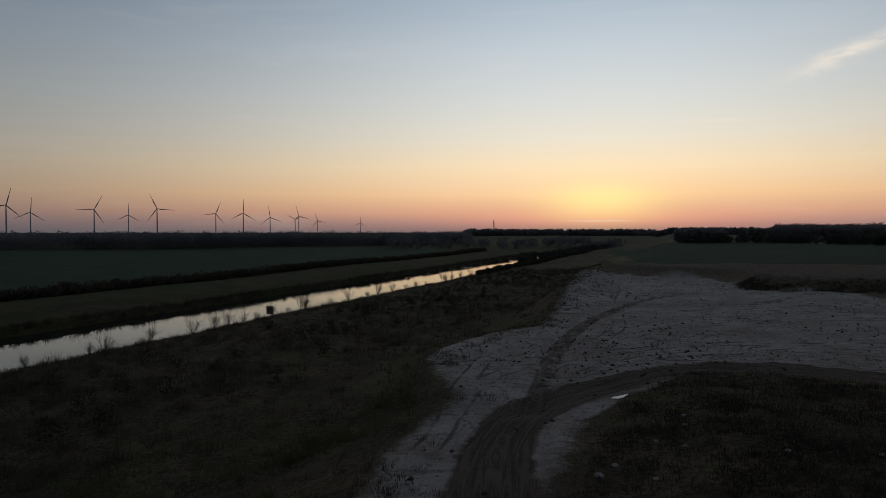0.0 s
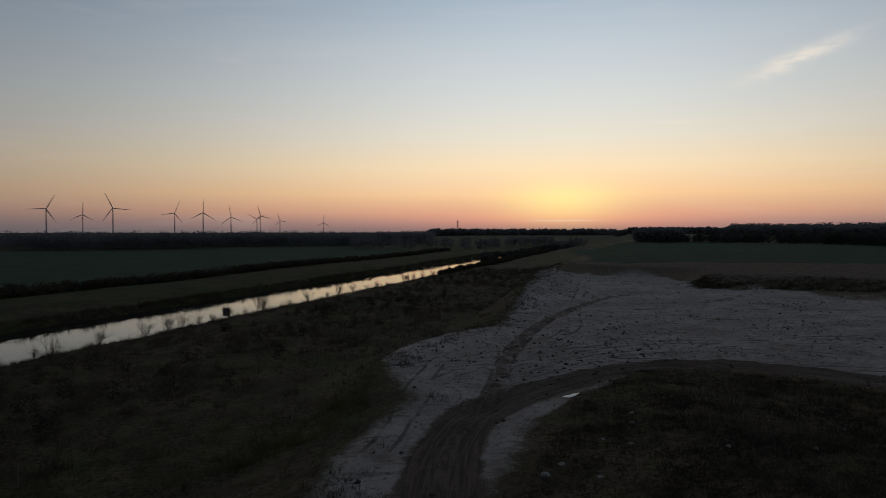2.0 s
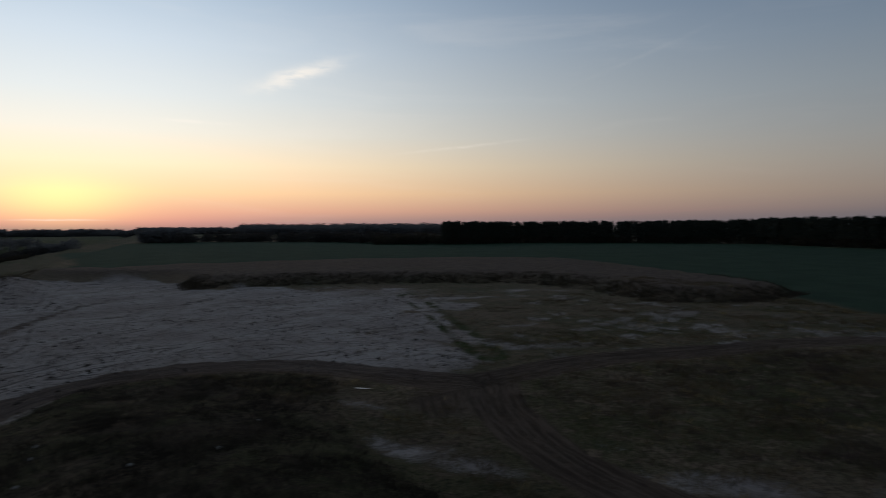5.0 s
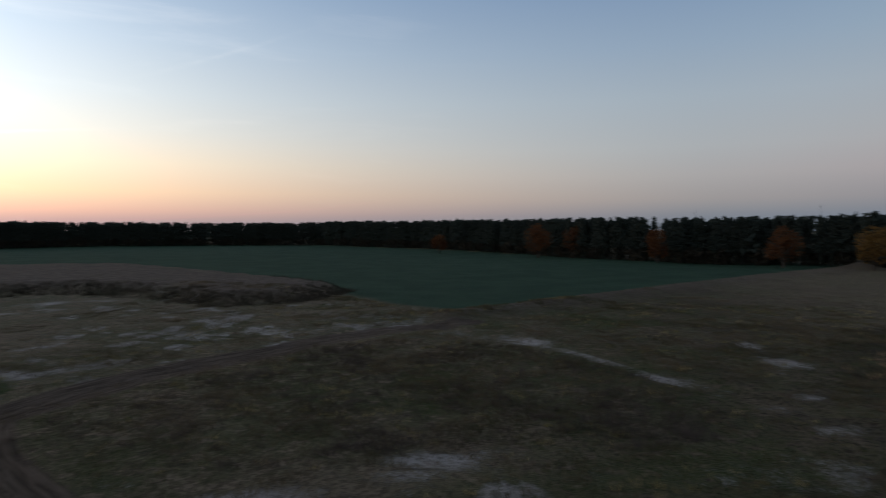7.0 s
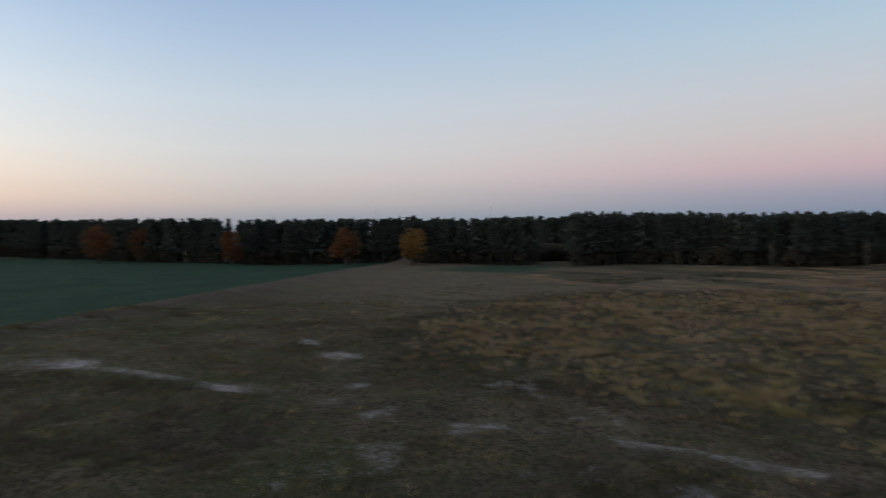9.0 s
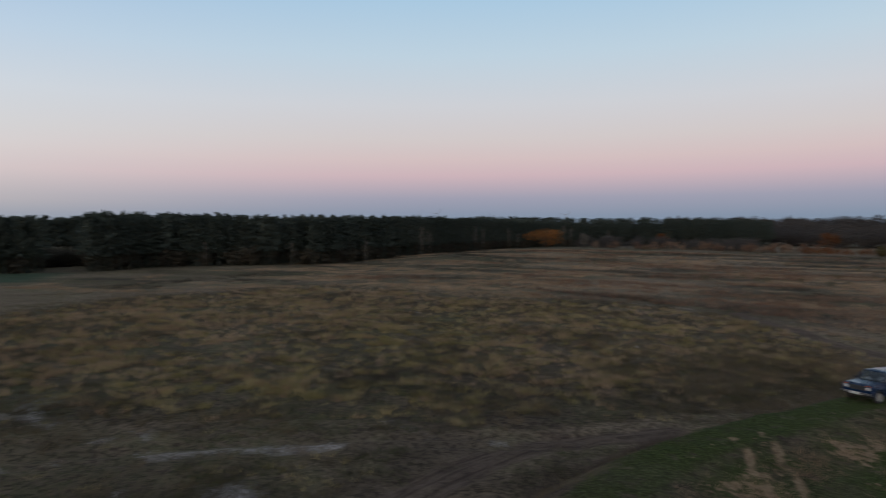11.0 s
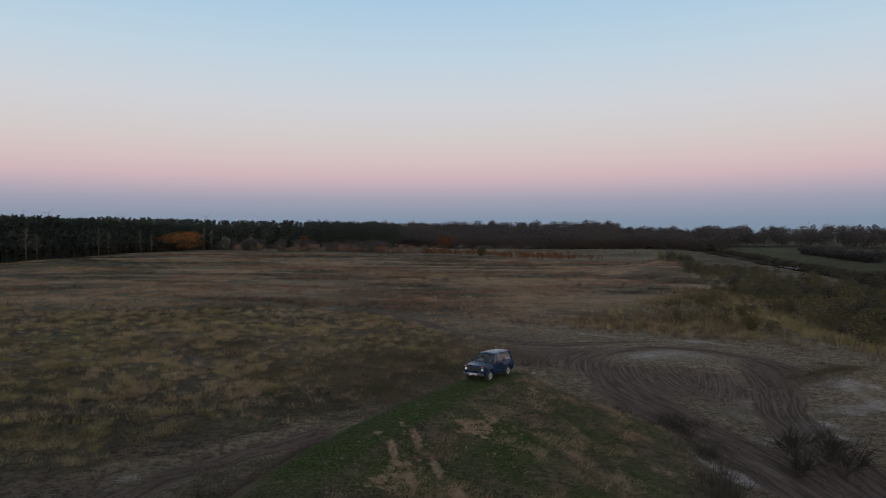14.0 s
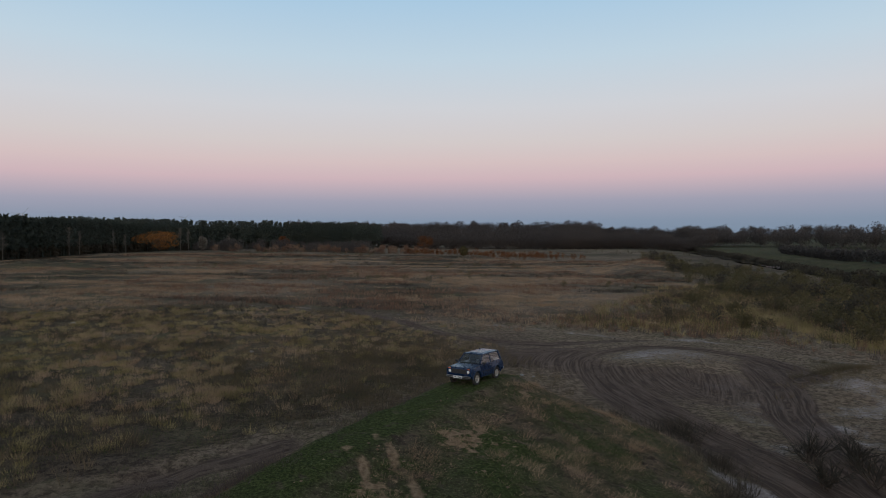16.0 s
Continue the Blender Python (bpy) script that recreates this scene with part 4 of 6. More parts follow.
def tree(name, label, x, y, h, leaf_mat, wide=0.36, low=0.12, leaves=1500, size=0.55, seed=0):
    """A broadleaved tree: tapered trunk with limbs, and a crown of many leaves."""
    r = np.random.RandomState(100 + seed)
    root = tagged(new(name), label, "tree")
    root.location = (x, y, land_at(x, y) - 0.1)
    bits = [tube((0, 0, 0), (0.1, 0, h * 0.35), h * 0.028, h * 0.02, 7)]
    for _ in range(9):
        a, e = r.uniform(0, 2 * math.pi), r.uniform(0.5, 1.2)
        p = np.array((0.1, 0, h * r.uniform(0.18, 0.38)))
        q = p + h * 0.3 * np.array((math.cos(a) * math.cos(e), math.sin(a) * math.cos(e), math.sin(e)))
        bits.append(tube(p, q, h * 0.012, h * 0.006, 5))
        for _ in range(2):
            d = q - p + r.normal(0, h * 0.08, 3)
            bits.append(tube(q, q + d * 0.6, h * 0.006, h * 0.002, 4))
    v, f = join(bits)
    mesh_ob("trunk", v, f, MAT_BARK, root)
    v, f = round_crown(h, r, leaves, size, low, wide, 16)
    mesh_ob("crown", v, f, leaf_mat, root)
    return root


for i, (deg, dist, h, mat, label, wide) in enumerate((
        (88.2, 262, 14, MAT_RUST, "rust-leaved oak against the dark pine forest", 0.40), (91.2, 262, 13, MAT_RUST, "rust-leaved oak against the dark pine forest", 0.42),
        (98.2, 232, 12, MAT_RUST, "small rust-brown oak before the pine forest", 0.36), (107.7, 215, 12.5, MAT_RUST, "russet oak on the forest edge", 0.44),
        (113.7, 212, 12.5, MAT_GOLD, "golden-yellow tree at the forest edge", 0.40), (79.5, 300, 9, MAT_RUST, "small rust-coloured tree before the pines", 0.4),
        (165.9, 395, 11.5, MAT_ORANGE, "broad orange oak before the forest", 1.15), (169.2, 418, 9.5, MAT_PALE, "pale leafless poplar beside the orange oak", 0.28),
        (175.7, 470, 10, MAT_RUST, "faded russet tree in the wood edge", 0.4), (187.8, 520, 12, MAT_RUST, "russet tree in the leafless wood", 0.6),
        (191.2, 330, 5.5, MAT_OLIVE, "young yellowish bush on the meadow", 0.42))):
    x, y = at_bearing(deg, dist)
    tree("autumn_tree" if mat is not MAT_PALE else "poplar", label, x, y, h, mat, wide, seed=i)


# ---- wind turbines and the radio mast ----
def turbine(x, y, hub_z, r, face, spin):
    """Tower, nacelle, hub and three tapered blades."""
    root = tagged(new("wind_turbine"), "grey three-bladed wind turbine on the horizon", "wind turbine", "wind farm")
    base = land_at(x, y)
    root.location = (x, y, base)
    root.rotation_euler = (0, 0, face)
    h = hub_z - base
    v, f = tube((0, 0, 0), (0, 0, h - r * 0.03), r * 0.045, r * 0.028, 12)
    mesh_ob("tower", v, f, MAT_TOWER, root)
    bm = bmesh.new()
    bmesh.ops.create_cube(bm, size=1.0, matrix=Matrix.LocRotScale((0, r * 0.04, h), None, (r * 0.075, r * 0.22, r * 0.075)))
    bmesh.ops.bevel(bm, geom=bm.edges[:], offset=r * 0.015, segments=2, affect="EDGES")
    part("nacelle", bm, MAT_TOWER, root)
    bm = bmesh.new()
    bmesh.ops.create_uvsphere(bm, u_segments=10, v_segments=8, radius=r * 0.045, matrix=Matrix.Translation((0, -r * 0.09, h)))
    part("hub", bm, MAT_TOWER, root, smooth=True)
    for k in range(3):
        a = spin + k * 2 * math.pi / 3
        bm = bmesh.new()
        rings = []
        for t, w, th in ((0.03, 0.030, 0.030), (0.12, 0.055, 0.030), (0.25, 0.060, 0.018), (0.6, 0.036, 0.010), (0.95, 0.016, 0.005), (1.0, 0.004, 0.002)):
            ring = [bm.verts.new((sx * w * r, sy * th * r - r * 0.09, t * r)) for sx, sy in ((-0.35, 0), (0, 0.5), (0.65, 0), (0, -0.5))]
            rings.append(ring)
        for p, q in zip(rings, rings[1:]):
            for i in range(4):
                bm.faces.new((p[i], p[(i + 1) % 4], q[(i + 1) % 4], q[i]))
        bm.faces.new(rings[-1])
        blade = part("blade", bm, MAT_TOWER, root)
        blade.matrix_basis = Matrix.Translation((0, 0, h)) @ Matrix.Rotation(a, 4, "Y")


# bearing, distance, hub height over the eye in thousandths of the distance, blade in the same, spin
for deg, dist, up, blade, spin in ((-34.1, 2300, 33, 24, 14), (-32.6, 2900, 24, 20, 5), (-28.4, 2500, 29, 22, 28), (-26.0, 3200, 22, 17, 2), (-23.9, 2300, 31, 23, -25), (-19.4, 3000, 25, 19, 22), (-17.2, 2900, 26, 21, 2),
                                  (-15.0, 3400, 20, 18, -8), (-12.9, 3900, 17, 14, -60), (-12.6, 2900, 22, 17, -15), (-11.0, 4000, 15, 13, -18), (-7.3, 4200, 12, 12, 3),
                                  (154.6, 3600, 23, 10, 20), (156.3, 3600, 27, 12, 40), (161.2, 3800, 23, 9, 70), (167.6, 3800, 24, 10, 45), (110.8, 3600, 32, 5, 80), (120.9, 3600, 35, 5, 85), (101.8, 3800, 26, 5, 30)):
    x, y = dist * math.sin(radians(deg)), dist * math.cos(radians(deg))
    turbine(x, y, 12.5 + up * dist / 1000, blade * dist / 1000, radians(-deg), radians(spin))


def radio_mast():
    root = tagged(new("radio_mast"), "red and white lattice radio mast on the horizon", "mast")
    d, deg = 2200, 4.5
    x, y = d * math.sin(radians(deg)), d * math.cos(radians(deg))
    z0 = land_at(x, y)
    root.location = (x, y, z0)
    h = 48.0
    for sx, sy in ((-1, -1), (1, -1), (1, 1), (-1, 1)):
        v, f = tube((sx * 3.2, sy * 3.2, 0), (sx * 1.1, sy * 1.1, h), 0.5, 0.35, 5)
        mesh_ob("leg", v, f, MAT_STEEL, root)
    bits = []
    for k in range(10):
        t0, t1 = k / 10, (k + 1) / 10
        w0, w1 = 3.2 - 2.1 * t0, 3.2 - 2.1 * t1
        for a, b in (((-1, -1), (1, -1)), ((1, -1), (1, 1)), ((1, 1), (-1, 1)), ((-1, 1), (-1, -1))):
            bits.append(tube((a[0] * w0, a[1] * w0, h * t0), (b[0] * w1, b[1] * w1, h * t1), 0.22, 0.22, 4))
            bits.append(tube((b[0] * w0, b[1] * w0, h * t0), (a[0] * w1, a[1] * w1, h * t1), 0.22, 0.22, 4))
    v, f = join(bits)
    mesh_ob("bracing", v, f, MAT_STEEL, root)
    for z in (h * 0.8, h * 0.9):
        v, f = tube((0, 0, z), (0, 0, z + 2.2), 2.6, 2.6, 10)
        mesh_ob("antenna_drum", v, f, MAT_TOWER, root)
    v, f = tube((0, 0, h), (0, 0, h + 8), 0.35, 0.15, 5)
    mesh_ob("spike", v, f, MAT_STEEL, root)


radio_mast()


# ---- pale bare birches at the forest edge ----
def birch(x, y, h, seed):
    r = np.random.RandomState(500 + seed)
    root = tagged(new("birch"), "slender pale leafless birch before the dark pines", "tree", "birches at the forest edge")
    root.location = (x, y, land_at(x, y) - 0.1)
    lean = r.normal(0, 0.03, 2) * h
    v, f = tube((0, 0, 0), (lean[0], lean[1], h * 0.95), h * 0.014, h * 0.004, 6)
    mesh_ob("trunk", v, f, MAT_PALE, root)
    bits = []
    for _ in range(34):
        t = r.uniform(0.3, 0.95)
        p = np.array((lean[0] * t, lean[1] * t, h * t))
        a, e = r.uniform(0, 2 * math.pi), r.uniform(0.5, 1.2)
        d = np.array((math.cos(a) * math.cos(e), math.sin(a) * math.cos(e), math.sin(e)))
        q = p + d * h * r.uniform(0.12, 0.30) * (1.2 - t)
        bits.append(tube(p, q, h * 0.005, h * 0.002, 4))
        for _ in range(4):
            s0 = p + (q - p) * r.uniform(0.3, 1.0)
            bits.append(tube(s0, s0 + (d + r.normal(0, 0.5, 3)) * h * 0.08, h * 0.0025, h * 0.001, 3))
    v, f = join(bits)
    mesh_ob("crown", v, f, MAT_PALE, root)


for i, (deg, dist, h) in enumerate(((154.9, 262, 12), (155.6, 268, 10), (159.7, 320, 13), (160.4, 322, 11), (162.7, 360, 11), (163.5, 365, 9), (167.5, 425, 14), (168.1, 425, 13), (171.3, 430, 11), (149.9, 222, 9), (143.5, 216, 8), (136.4, 214, 8))):
    x, y = at_bearing(deg, dist)
    birch(x, y, h, i)
# ---- the small off-road car on the mound ----
MAT_BLUE = plain("blue_paint", (0.004, 0.0165, 0.047), 0.27, 0.0, 0.18, 6.0, 0.4, 0.2)
MAT_BLACK = plain("black_plastic", (0.018, 0.018, 0.019), 0.6, 0.0, 0.2, 20.0)
MAT_RUBBER = plain("dusty_rubber", (0.030, 0.028, 0.026), 0.9, 0.0, 0.35, 14.0, 0.2)
MAT_RIM = plain("dusty_steel", (0.30, 0.28, 0.25), 0.5, 0.4, 0.3, 12.0)
MAT_BUMPER = plain("grey_aluminium", (0.32, 0.32, 0.31), 0.35, 0.8, 0.15, 9.0)
MAT_LAMP = plain("lamp_glass", (0.55, 0.55, 0.52), 0.12, 0.0, 0.05, 20.0, 0.6)
MAT_AMBER = plain("orange_lens", (0.55, 0.13, 0.03), 0.2, 0.0, 0.08, 20.0)
MAT_PLATE = plain("white_plate", (0.72, 0.72, 0.70), 0.45, 0.0, 0.04, 30.0)
MAT_SEAT = plain("grey_seat_cloth", (0.10, 0.098, 0.095), 0.9, 0.0, 0.2, 30.0, 0.1)


def glass_material():
    m, g, b = material("car_glass", 0.03, 0.5)
    b.inputs["Base Color"].default_value = (0.55, 0.60, 0.60, 1)
    b.inputs["Transmission Weight"].default_value = 1.0
    b.inputs["IOR"].default_value = 1.45
    co = g.add("ShaderNodeTexCoord").outputs["Object"]
    g.put(b.inputs["Roughness"], g.span(g.noise(co, 6.0, 4.0), 0.35, 0.75, 0.02, 0.12))
    return m


MAT_GLASS = glass_material()


def box_bm(cx, cy, cz, sx, sy, sz, bevel=0.0, bm=None, turn=None):
    bm = bm or bmesh.new()
    made = bmesh.ops.create_cube(bm, size=1.0, matrix=Matrix.LocRotScale((cx, cy, cz), turn, (sx, sy, sz)))
    if bevel:
        edges = {e for v in made["verts"] for e in v.link_edges}
        bmesh.ops.bevel(bm, geom=list(edges), offset=bevel, segments=2, affect="EDGES")
    return bm


def pane_bm(corners, thick):
    """A flat four-cornered plate of some thickness."""
    bm = bmesh.new()
    c = [Vector(p) for p in corners]
    n = (c[1] - c[0]).cross(c[2] - c[0]).normalized() * thick / 2
    a, b = [bm.verts.new(p + n) for p in c], [bm.verts.new(p - n) for p in c]
    bm.faces.new(a)
    bm.faces.new(b[::-1])
    for i in range(4):
        j = (i + 1) % 4
        bm.faces.new((a[j], a[i], b[i], b[j]))
    bmesh.ops.recalc_face_normals(bm, faces=bm.faces)
    return bm


def bar_bm(p, q, w, bm=None):
    bm = bm or bmesh.new()
    v, f = tube(p, q, w, w, 6)
    vs = [bm.verts.new(x) for x in v]
    for t in f:
        bm.faces.new([vs[i] for i in t])
    return bm


def lathe_bm(profile, n=24):
    """A ring turned round the y axis from (radius, y) pairs."""
    bm = bmesh.new()
    rings = [[bm.verts.new((r * math.cos(2 * math.pi * i / n), y, r * math.sin(2 * math.pi * i / n))) for r, y in profile] for i in range(n)]
    k = len(profile)
    for i in range(n):
        a, b = rings[i], rings[(i + 1) % n]
        for j in range(k - 1):
            bm.faces.new((a[j], a[j + 1], b[j + 1], b[j]))
    bmesh.ops.recalc_face_normals(bm, faces=bm.faces)
    return bm


def build_car():
    car = tagged(new("car"), "small dark blue three-door off-road car, dusty, parked on the mound", "car")

    def arch(cx):
        return [(cx + 0.41 * math.cos(a), 0.36 + 0.41 * math.sin(a)) for a in np.linspace(math.pi * 0.97, 0.03 * math.pi, 11)]

    side = [(-1.86, 0.46)] + arch(-1.1) + [(-0.66, 0.37), (0.66, 0.37)] + arch(1.1) + [(1.69, 0.46), (1.72, 0.60), (1.72, 0.90), (1.66, 0.965), (0.72, 1.05), (-1.80, 1.06), (-1.88, 0.95), (-1.90, 0.60)]

    def width(z):
        return 0.80 if 0.5 < z < 0.92 else (0.775 if z <= 0.5 else 0.74)

    bm = bmesh.new()
    left = [bm.verts.new((x, width(z), z)) for x, z in side]
    right = [bm.verts.new((x, -width(z), z)) for x, z in side]
    bm.faces.new(left)
    bm.faces.new(right[::-1])
    for i in range(len(side)):
        j = (i + 1) % len(side)
        bm.faces.new((left[j], left[i], right[i], right[j]))
    bmesh.ops.recalc_face_normals(bm, faces=bm.faces)
    long_edges = [e for e in bm.edges if abs(e.verts[0].co.y - e.verts[1].co.y) < 0.1 and min(v.co.z for v in e.verts) > 0.85]
    bmesh.ops.bevel(bm, geom=long_edges, offset=0.03, segments=2, affect="EDGES")
    part("body", bm, MAT_BLUE, car)
    part("underbody", box_bm(0, 0, 0.50, 3.1, 1.10, 0.36), MAT_BLACK, car)
    part("bonnet", box_bm(1.19, 0, 1.018, 0.86, 1.30, 0.022, 0.008, turn=Euler((0, radians(4.6), 0)).to_quaternion()), MAT_BLUE, car)
    # cabin: belt and roof corners
    zb, zr = 1.055, 1.56
    fb, ft, rb, rt = 0.70, 0.16, -1.80, -1.62
    yb, yt = 0.71, 0.575
    bm = bmesh.new()
    rows = []
    for x, dz in ((ft + 0.05, -0.01), (ft - 0.12, 0.045), (-0.7, 0.07), (rt + 0.15, 0.045), (rt - 0.03, -0.01)):
        rows.append([bm.verts.new((x, y, zr + dz * (1 - 0.55 * abs(y / yt) ** 2) - (0.03 if abs(y) > yt * 0.9 else 0))) for y in np.linspace(-yt - 0.02, yt + 0.02, 7)])
    for a, b in zip(rows, rows[1:]):
        for i in range(6):
            bm.faces.new((a[i], a[i + 1], b[i + 1], b[i]))
    ext = bmesh.ops.extrude_face_region(bm, geom=bm.faces[:])
    for v in ext["geom"]:
        if isinstance(v, bmesh.types.BMVert):
            v.co.z -= 0.05
    bmesh.ops.recalc_face_normals(bm, faces=bm.faces)
    part("roof", bm, MAT_BLUE, car, smooth=False)
    for s in (1, -1):
        def at(x, t):
            return (x, s * (yb + (yt - yb) * t), zb + (zr - zb) * t)
        for (x0, x1, w) in ((fb - 0.02, ft, 0.035), (-0.52, -0.50, 0.032), (-1.68, -1.53, 0.06), (rb + 0.05, rt + 0.02, 0.034)):
            part("pillar", bar_bm(at(x0, 0), at(x1, 1), w), MAT_BLUE, car)
        part("side_window", pane_bm([at(fb - 0.06, 0.04), at(-0.48, 0.04), at(-0.47, 0.94), at(ft - 0.04, 0.94)], 0.008), MAT_GLASS, car)
        part("side_window", pane_bm([at(-0.55, 0.04), at(-1.66, 0.04), at(-1.52, 0.94), at(-0.53, 0.94)], 0.008), MAT_GLASS, car)
        door = part("door", box_bm(0.10, s * 0.803, 0.72, 1.16, 0.012, 0.56, 0.005), MAT_BLUE, car)
        part("door_handle", box_bm(-0.36, s * 0.822, 0.93, 0.14, 0.025, 0.03, 0.008), MAT_BUMPER, door)
        mirror = part("mirror", box_bm(0.52, s * 0.90, 1.12, 0.07, 0.17, 0.13, 0.02), MAT_BLACK, car)
        part("mirror_arm", bar_bm((0.55, s * 0.74, 1.06), (0.53, s * 0.86, 1.10), 0.014), MAT_BLACK, mirror)
        part("side_moulding", box_bm(0.0, s * 0.812, 0.66, 1.38, 0.016, 0.035, 0.005), MAT_BLACK, car)
        for cx in (1.1, -1.1):
            bm = bmesh.new()
            for k in range(10):
                a0, a1 = math.pi * k / 10, math.pi * (k + 1) / 10
                bar_bm((cx + 0.43 * math.cos(a0), s * 0.80, 0.36 + 0.43 * math.sin(a0)), (cx + 0.43 * math.cos(a1), s * 0.80, 0.36 + 0.43 * math.sin(a1)), 0.028, bm)
            part("wheel_arch", bm, MAT_BLUE, car)
            wheel = part("wheel", lathe_bm([(0.05, s * 0.79), (0.05, s * 0.60), (0.09, s * 0.60), (0.09, s * 0.79)], 12), MAT_RIM, car)
            wheel.location = (cx, 0, 0.35)
            tyre = part("tyre", lathe_bm([(0.215, s * 0.63), (0.30, s * 0.615), (0.345, s * 0.64), (0.352, s * 0.71), (0.345, s * 0.78), (0.30, s * 0.805), (0.215, s * 0.79), (0.215, s * 0.63)], 28), MAT_RUBBER, wheel, smooth=True)
            part("rim", lathe_bm([(0.215, s * 0.79), (0.20, s * 0.775), (0.17, s * 0.745), (0.12, s * 0.76), (0.07, s * 0.78), (0.0, s * 0.785)], 20), MAT_RIM, wheel, "pale dusty steel rim", smooth=True)
        lamp = part("headlight", lathe_bm([(0.0, 0.030), (0.05, 0.026), (0.072, 0.010), (0.080, 0.0), (0.086, -0.01), (0.086, -0.03)], 18), MAT_LAMP, car, "round clear headlight")
        lamp.matrix_basis = pose(1.735, s * 0.585, 0.78, 0, 0, -90)
        part("indicator_lamp", box_bm(1.725, s * 0.60, 0.925, 0.03, 0.17, 0.045, 0.01), MAT_AMBER, car, "orange and white lamp")
        part("tail_lamp", box_bm(-1.905, s * 0.66, 0.80, 0.03, 0.14, 0.22, 0.01), MAT_AMBER, car)
        seat = part("front_seat", box_bm(-0.10, s * 0.34, 0.92, 0.46, 0.44, 0.14, 0.04), MAT_SEAT, car)
        part("seat_back", box_bm(-0.36, s * 0.34, 1.16, 0.12, 0.42, 0.46, 0.04), MAT_SEAT, seat)
    part("windscreen", pane_bm([(fb - 0.02, 0.66, zb + 0.02), (fb - 0.02, -0.66, zb + 0.02), (ft + 0.03, -0.54, zr - 0.04), (ft + 0.03, 0.54, zr - 0.04)], 0.01), MAT_GLASS, car)
    part("rear_window", pane_bm([(rb + 0.02, -0.64, zb + 0.06), (rb + 0.02, 0.64, zb + 0.06), (rt - 0.01, 0.54, zr - 0.05), (rt - 0.01, -0.54, zr - 0.05)], 0.01), MAT_GLASS, car)
    part("dashboard", box_bm(0.52, 0, 1.03, 0.30, 1.30, 0.10, 0.03), MAT_BLACK, car)
    part("rear_bench", box_bm(-1.15, 0, 1.02, 0.24, 1.10, 0.36, 0.04), MAT_SEAT, car)
    wheel = part("steering_wheel", lathe_bm([(0.17, 0.0), (0.185, 0.012), (0.20, 0.0), (0.185, -0.012), (0.17, 0.0)], 18), MAT_BLACK, car)
    wheel.matrix_basis = pose(0.30, 0.34, 1.12, 0, 20, 90)
    part("grille", box_bm(1.728, 0, 0.79, 0.024, 0.94, 0.24, 0.006), MAT_BLACK, car)
    for k in range(4):
        part("grille_slat", box_bm(1.742, 0, 0.71 + 0.052 * k, 0.012, 0.92, 0.012), MAT_BLACK, car)
    front = part("front_bumper", box_bm(1.80, 0, 0.52, 0.10, 1.52, 0.085, 0.02), MAT_BUMPER, car)
    part("rubber_strip", box_bm(1.854, 0, 0.53, 0.014, 1.50, 0.035), MAT_BLACK, front)
    part("rear_bumper", box_bm(-1.97, 0, 0.52, 0.10, 1.58, 0.11, 0.02), MAT_BUMPER, car)
    plate = part("number_plate", box_bm(1.866, 0.0, 0.50, 0.012, 0.52, 0.112, 0.003), MAT_PLATE, car, "white plate with dark bars")
    for y in (-0.20, -0.12, -0.02, 0.06, 0.14, 0.20):
        part("plate_bar", box_bm(1.874, y, 0.50, 0.006, 0.038, 0.07), MAT_BLACK, plate)
    for s in (0.25, -0.3):
        part("wiper", bar_bm((0.71, s, 1.09), (0.52, s - 0.42, 1.26), 0.008), MAT_BLACK, car)
    # stand it on the ground along the crest
    x, y, head = 4.17, -45.30, 47.0
    hx, hy = math.cos(radians(head)), math.sin(radians(head))
    z = [land_at(x + 1.1 * a * hx - 0.7 * b * hy, y + 1.1 * a * hy + 0.7 * b * hx) for a in (1, -1) for b in (1, -1)]
    pitch = math.degrees(math.atan2((z[0] + z[1] - z[2] - z[3]) / 2, 2.2))
    lean = math.degrees(math.atan2((z[0] + z[2] - z[1] - z[3]) / 2, 1.4))
    car.matrix_basis = pose(x, y, sum(z) / 4 - 0.03, lean, -pitch, head)
    return car


build_car()
# ---- grass, weeds and thickets ----
MAT_UMBER = leafy("umber_stalks", (0.085, 0.062, 0.052), (0.125, 0.095, 0.080), (0.050, 0.038, 0.032), 0.3, 0.6)
MAT_MAT = leafy("rotten_weeds", (0.034, 0.029, 0.023), (0.056, 0.046, 0.036), (0.024, 0.021, 0.016), 0.3, 0.6)
MAT_PINK = leafy("bleached_grass", (0.30, 0.195, 0.115), (0.42, 0.29, 0.185), (0.16, 0.098, 0.062), 0.10, 0.5)
rg = np.random.RandomState(9)


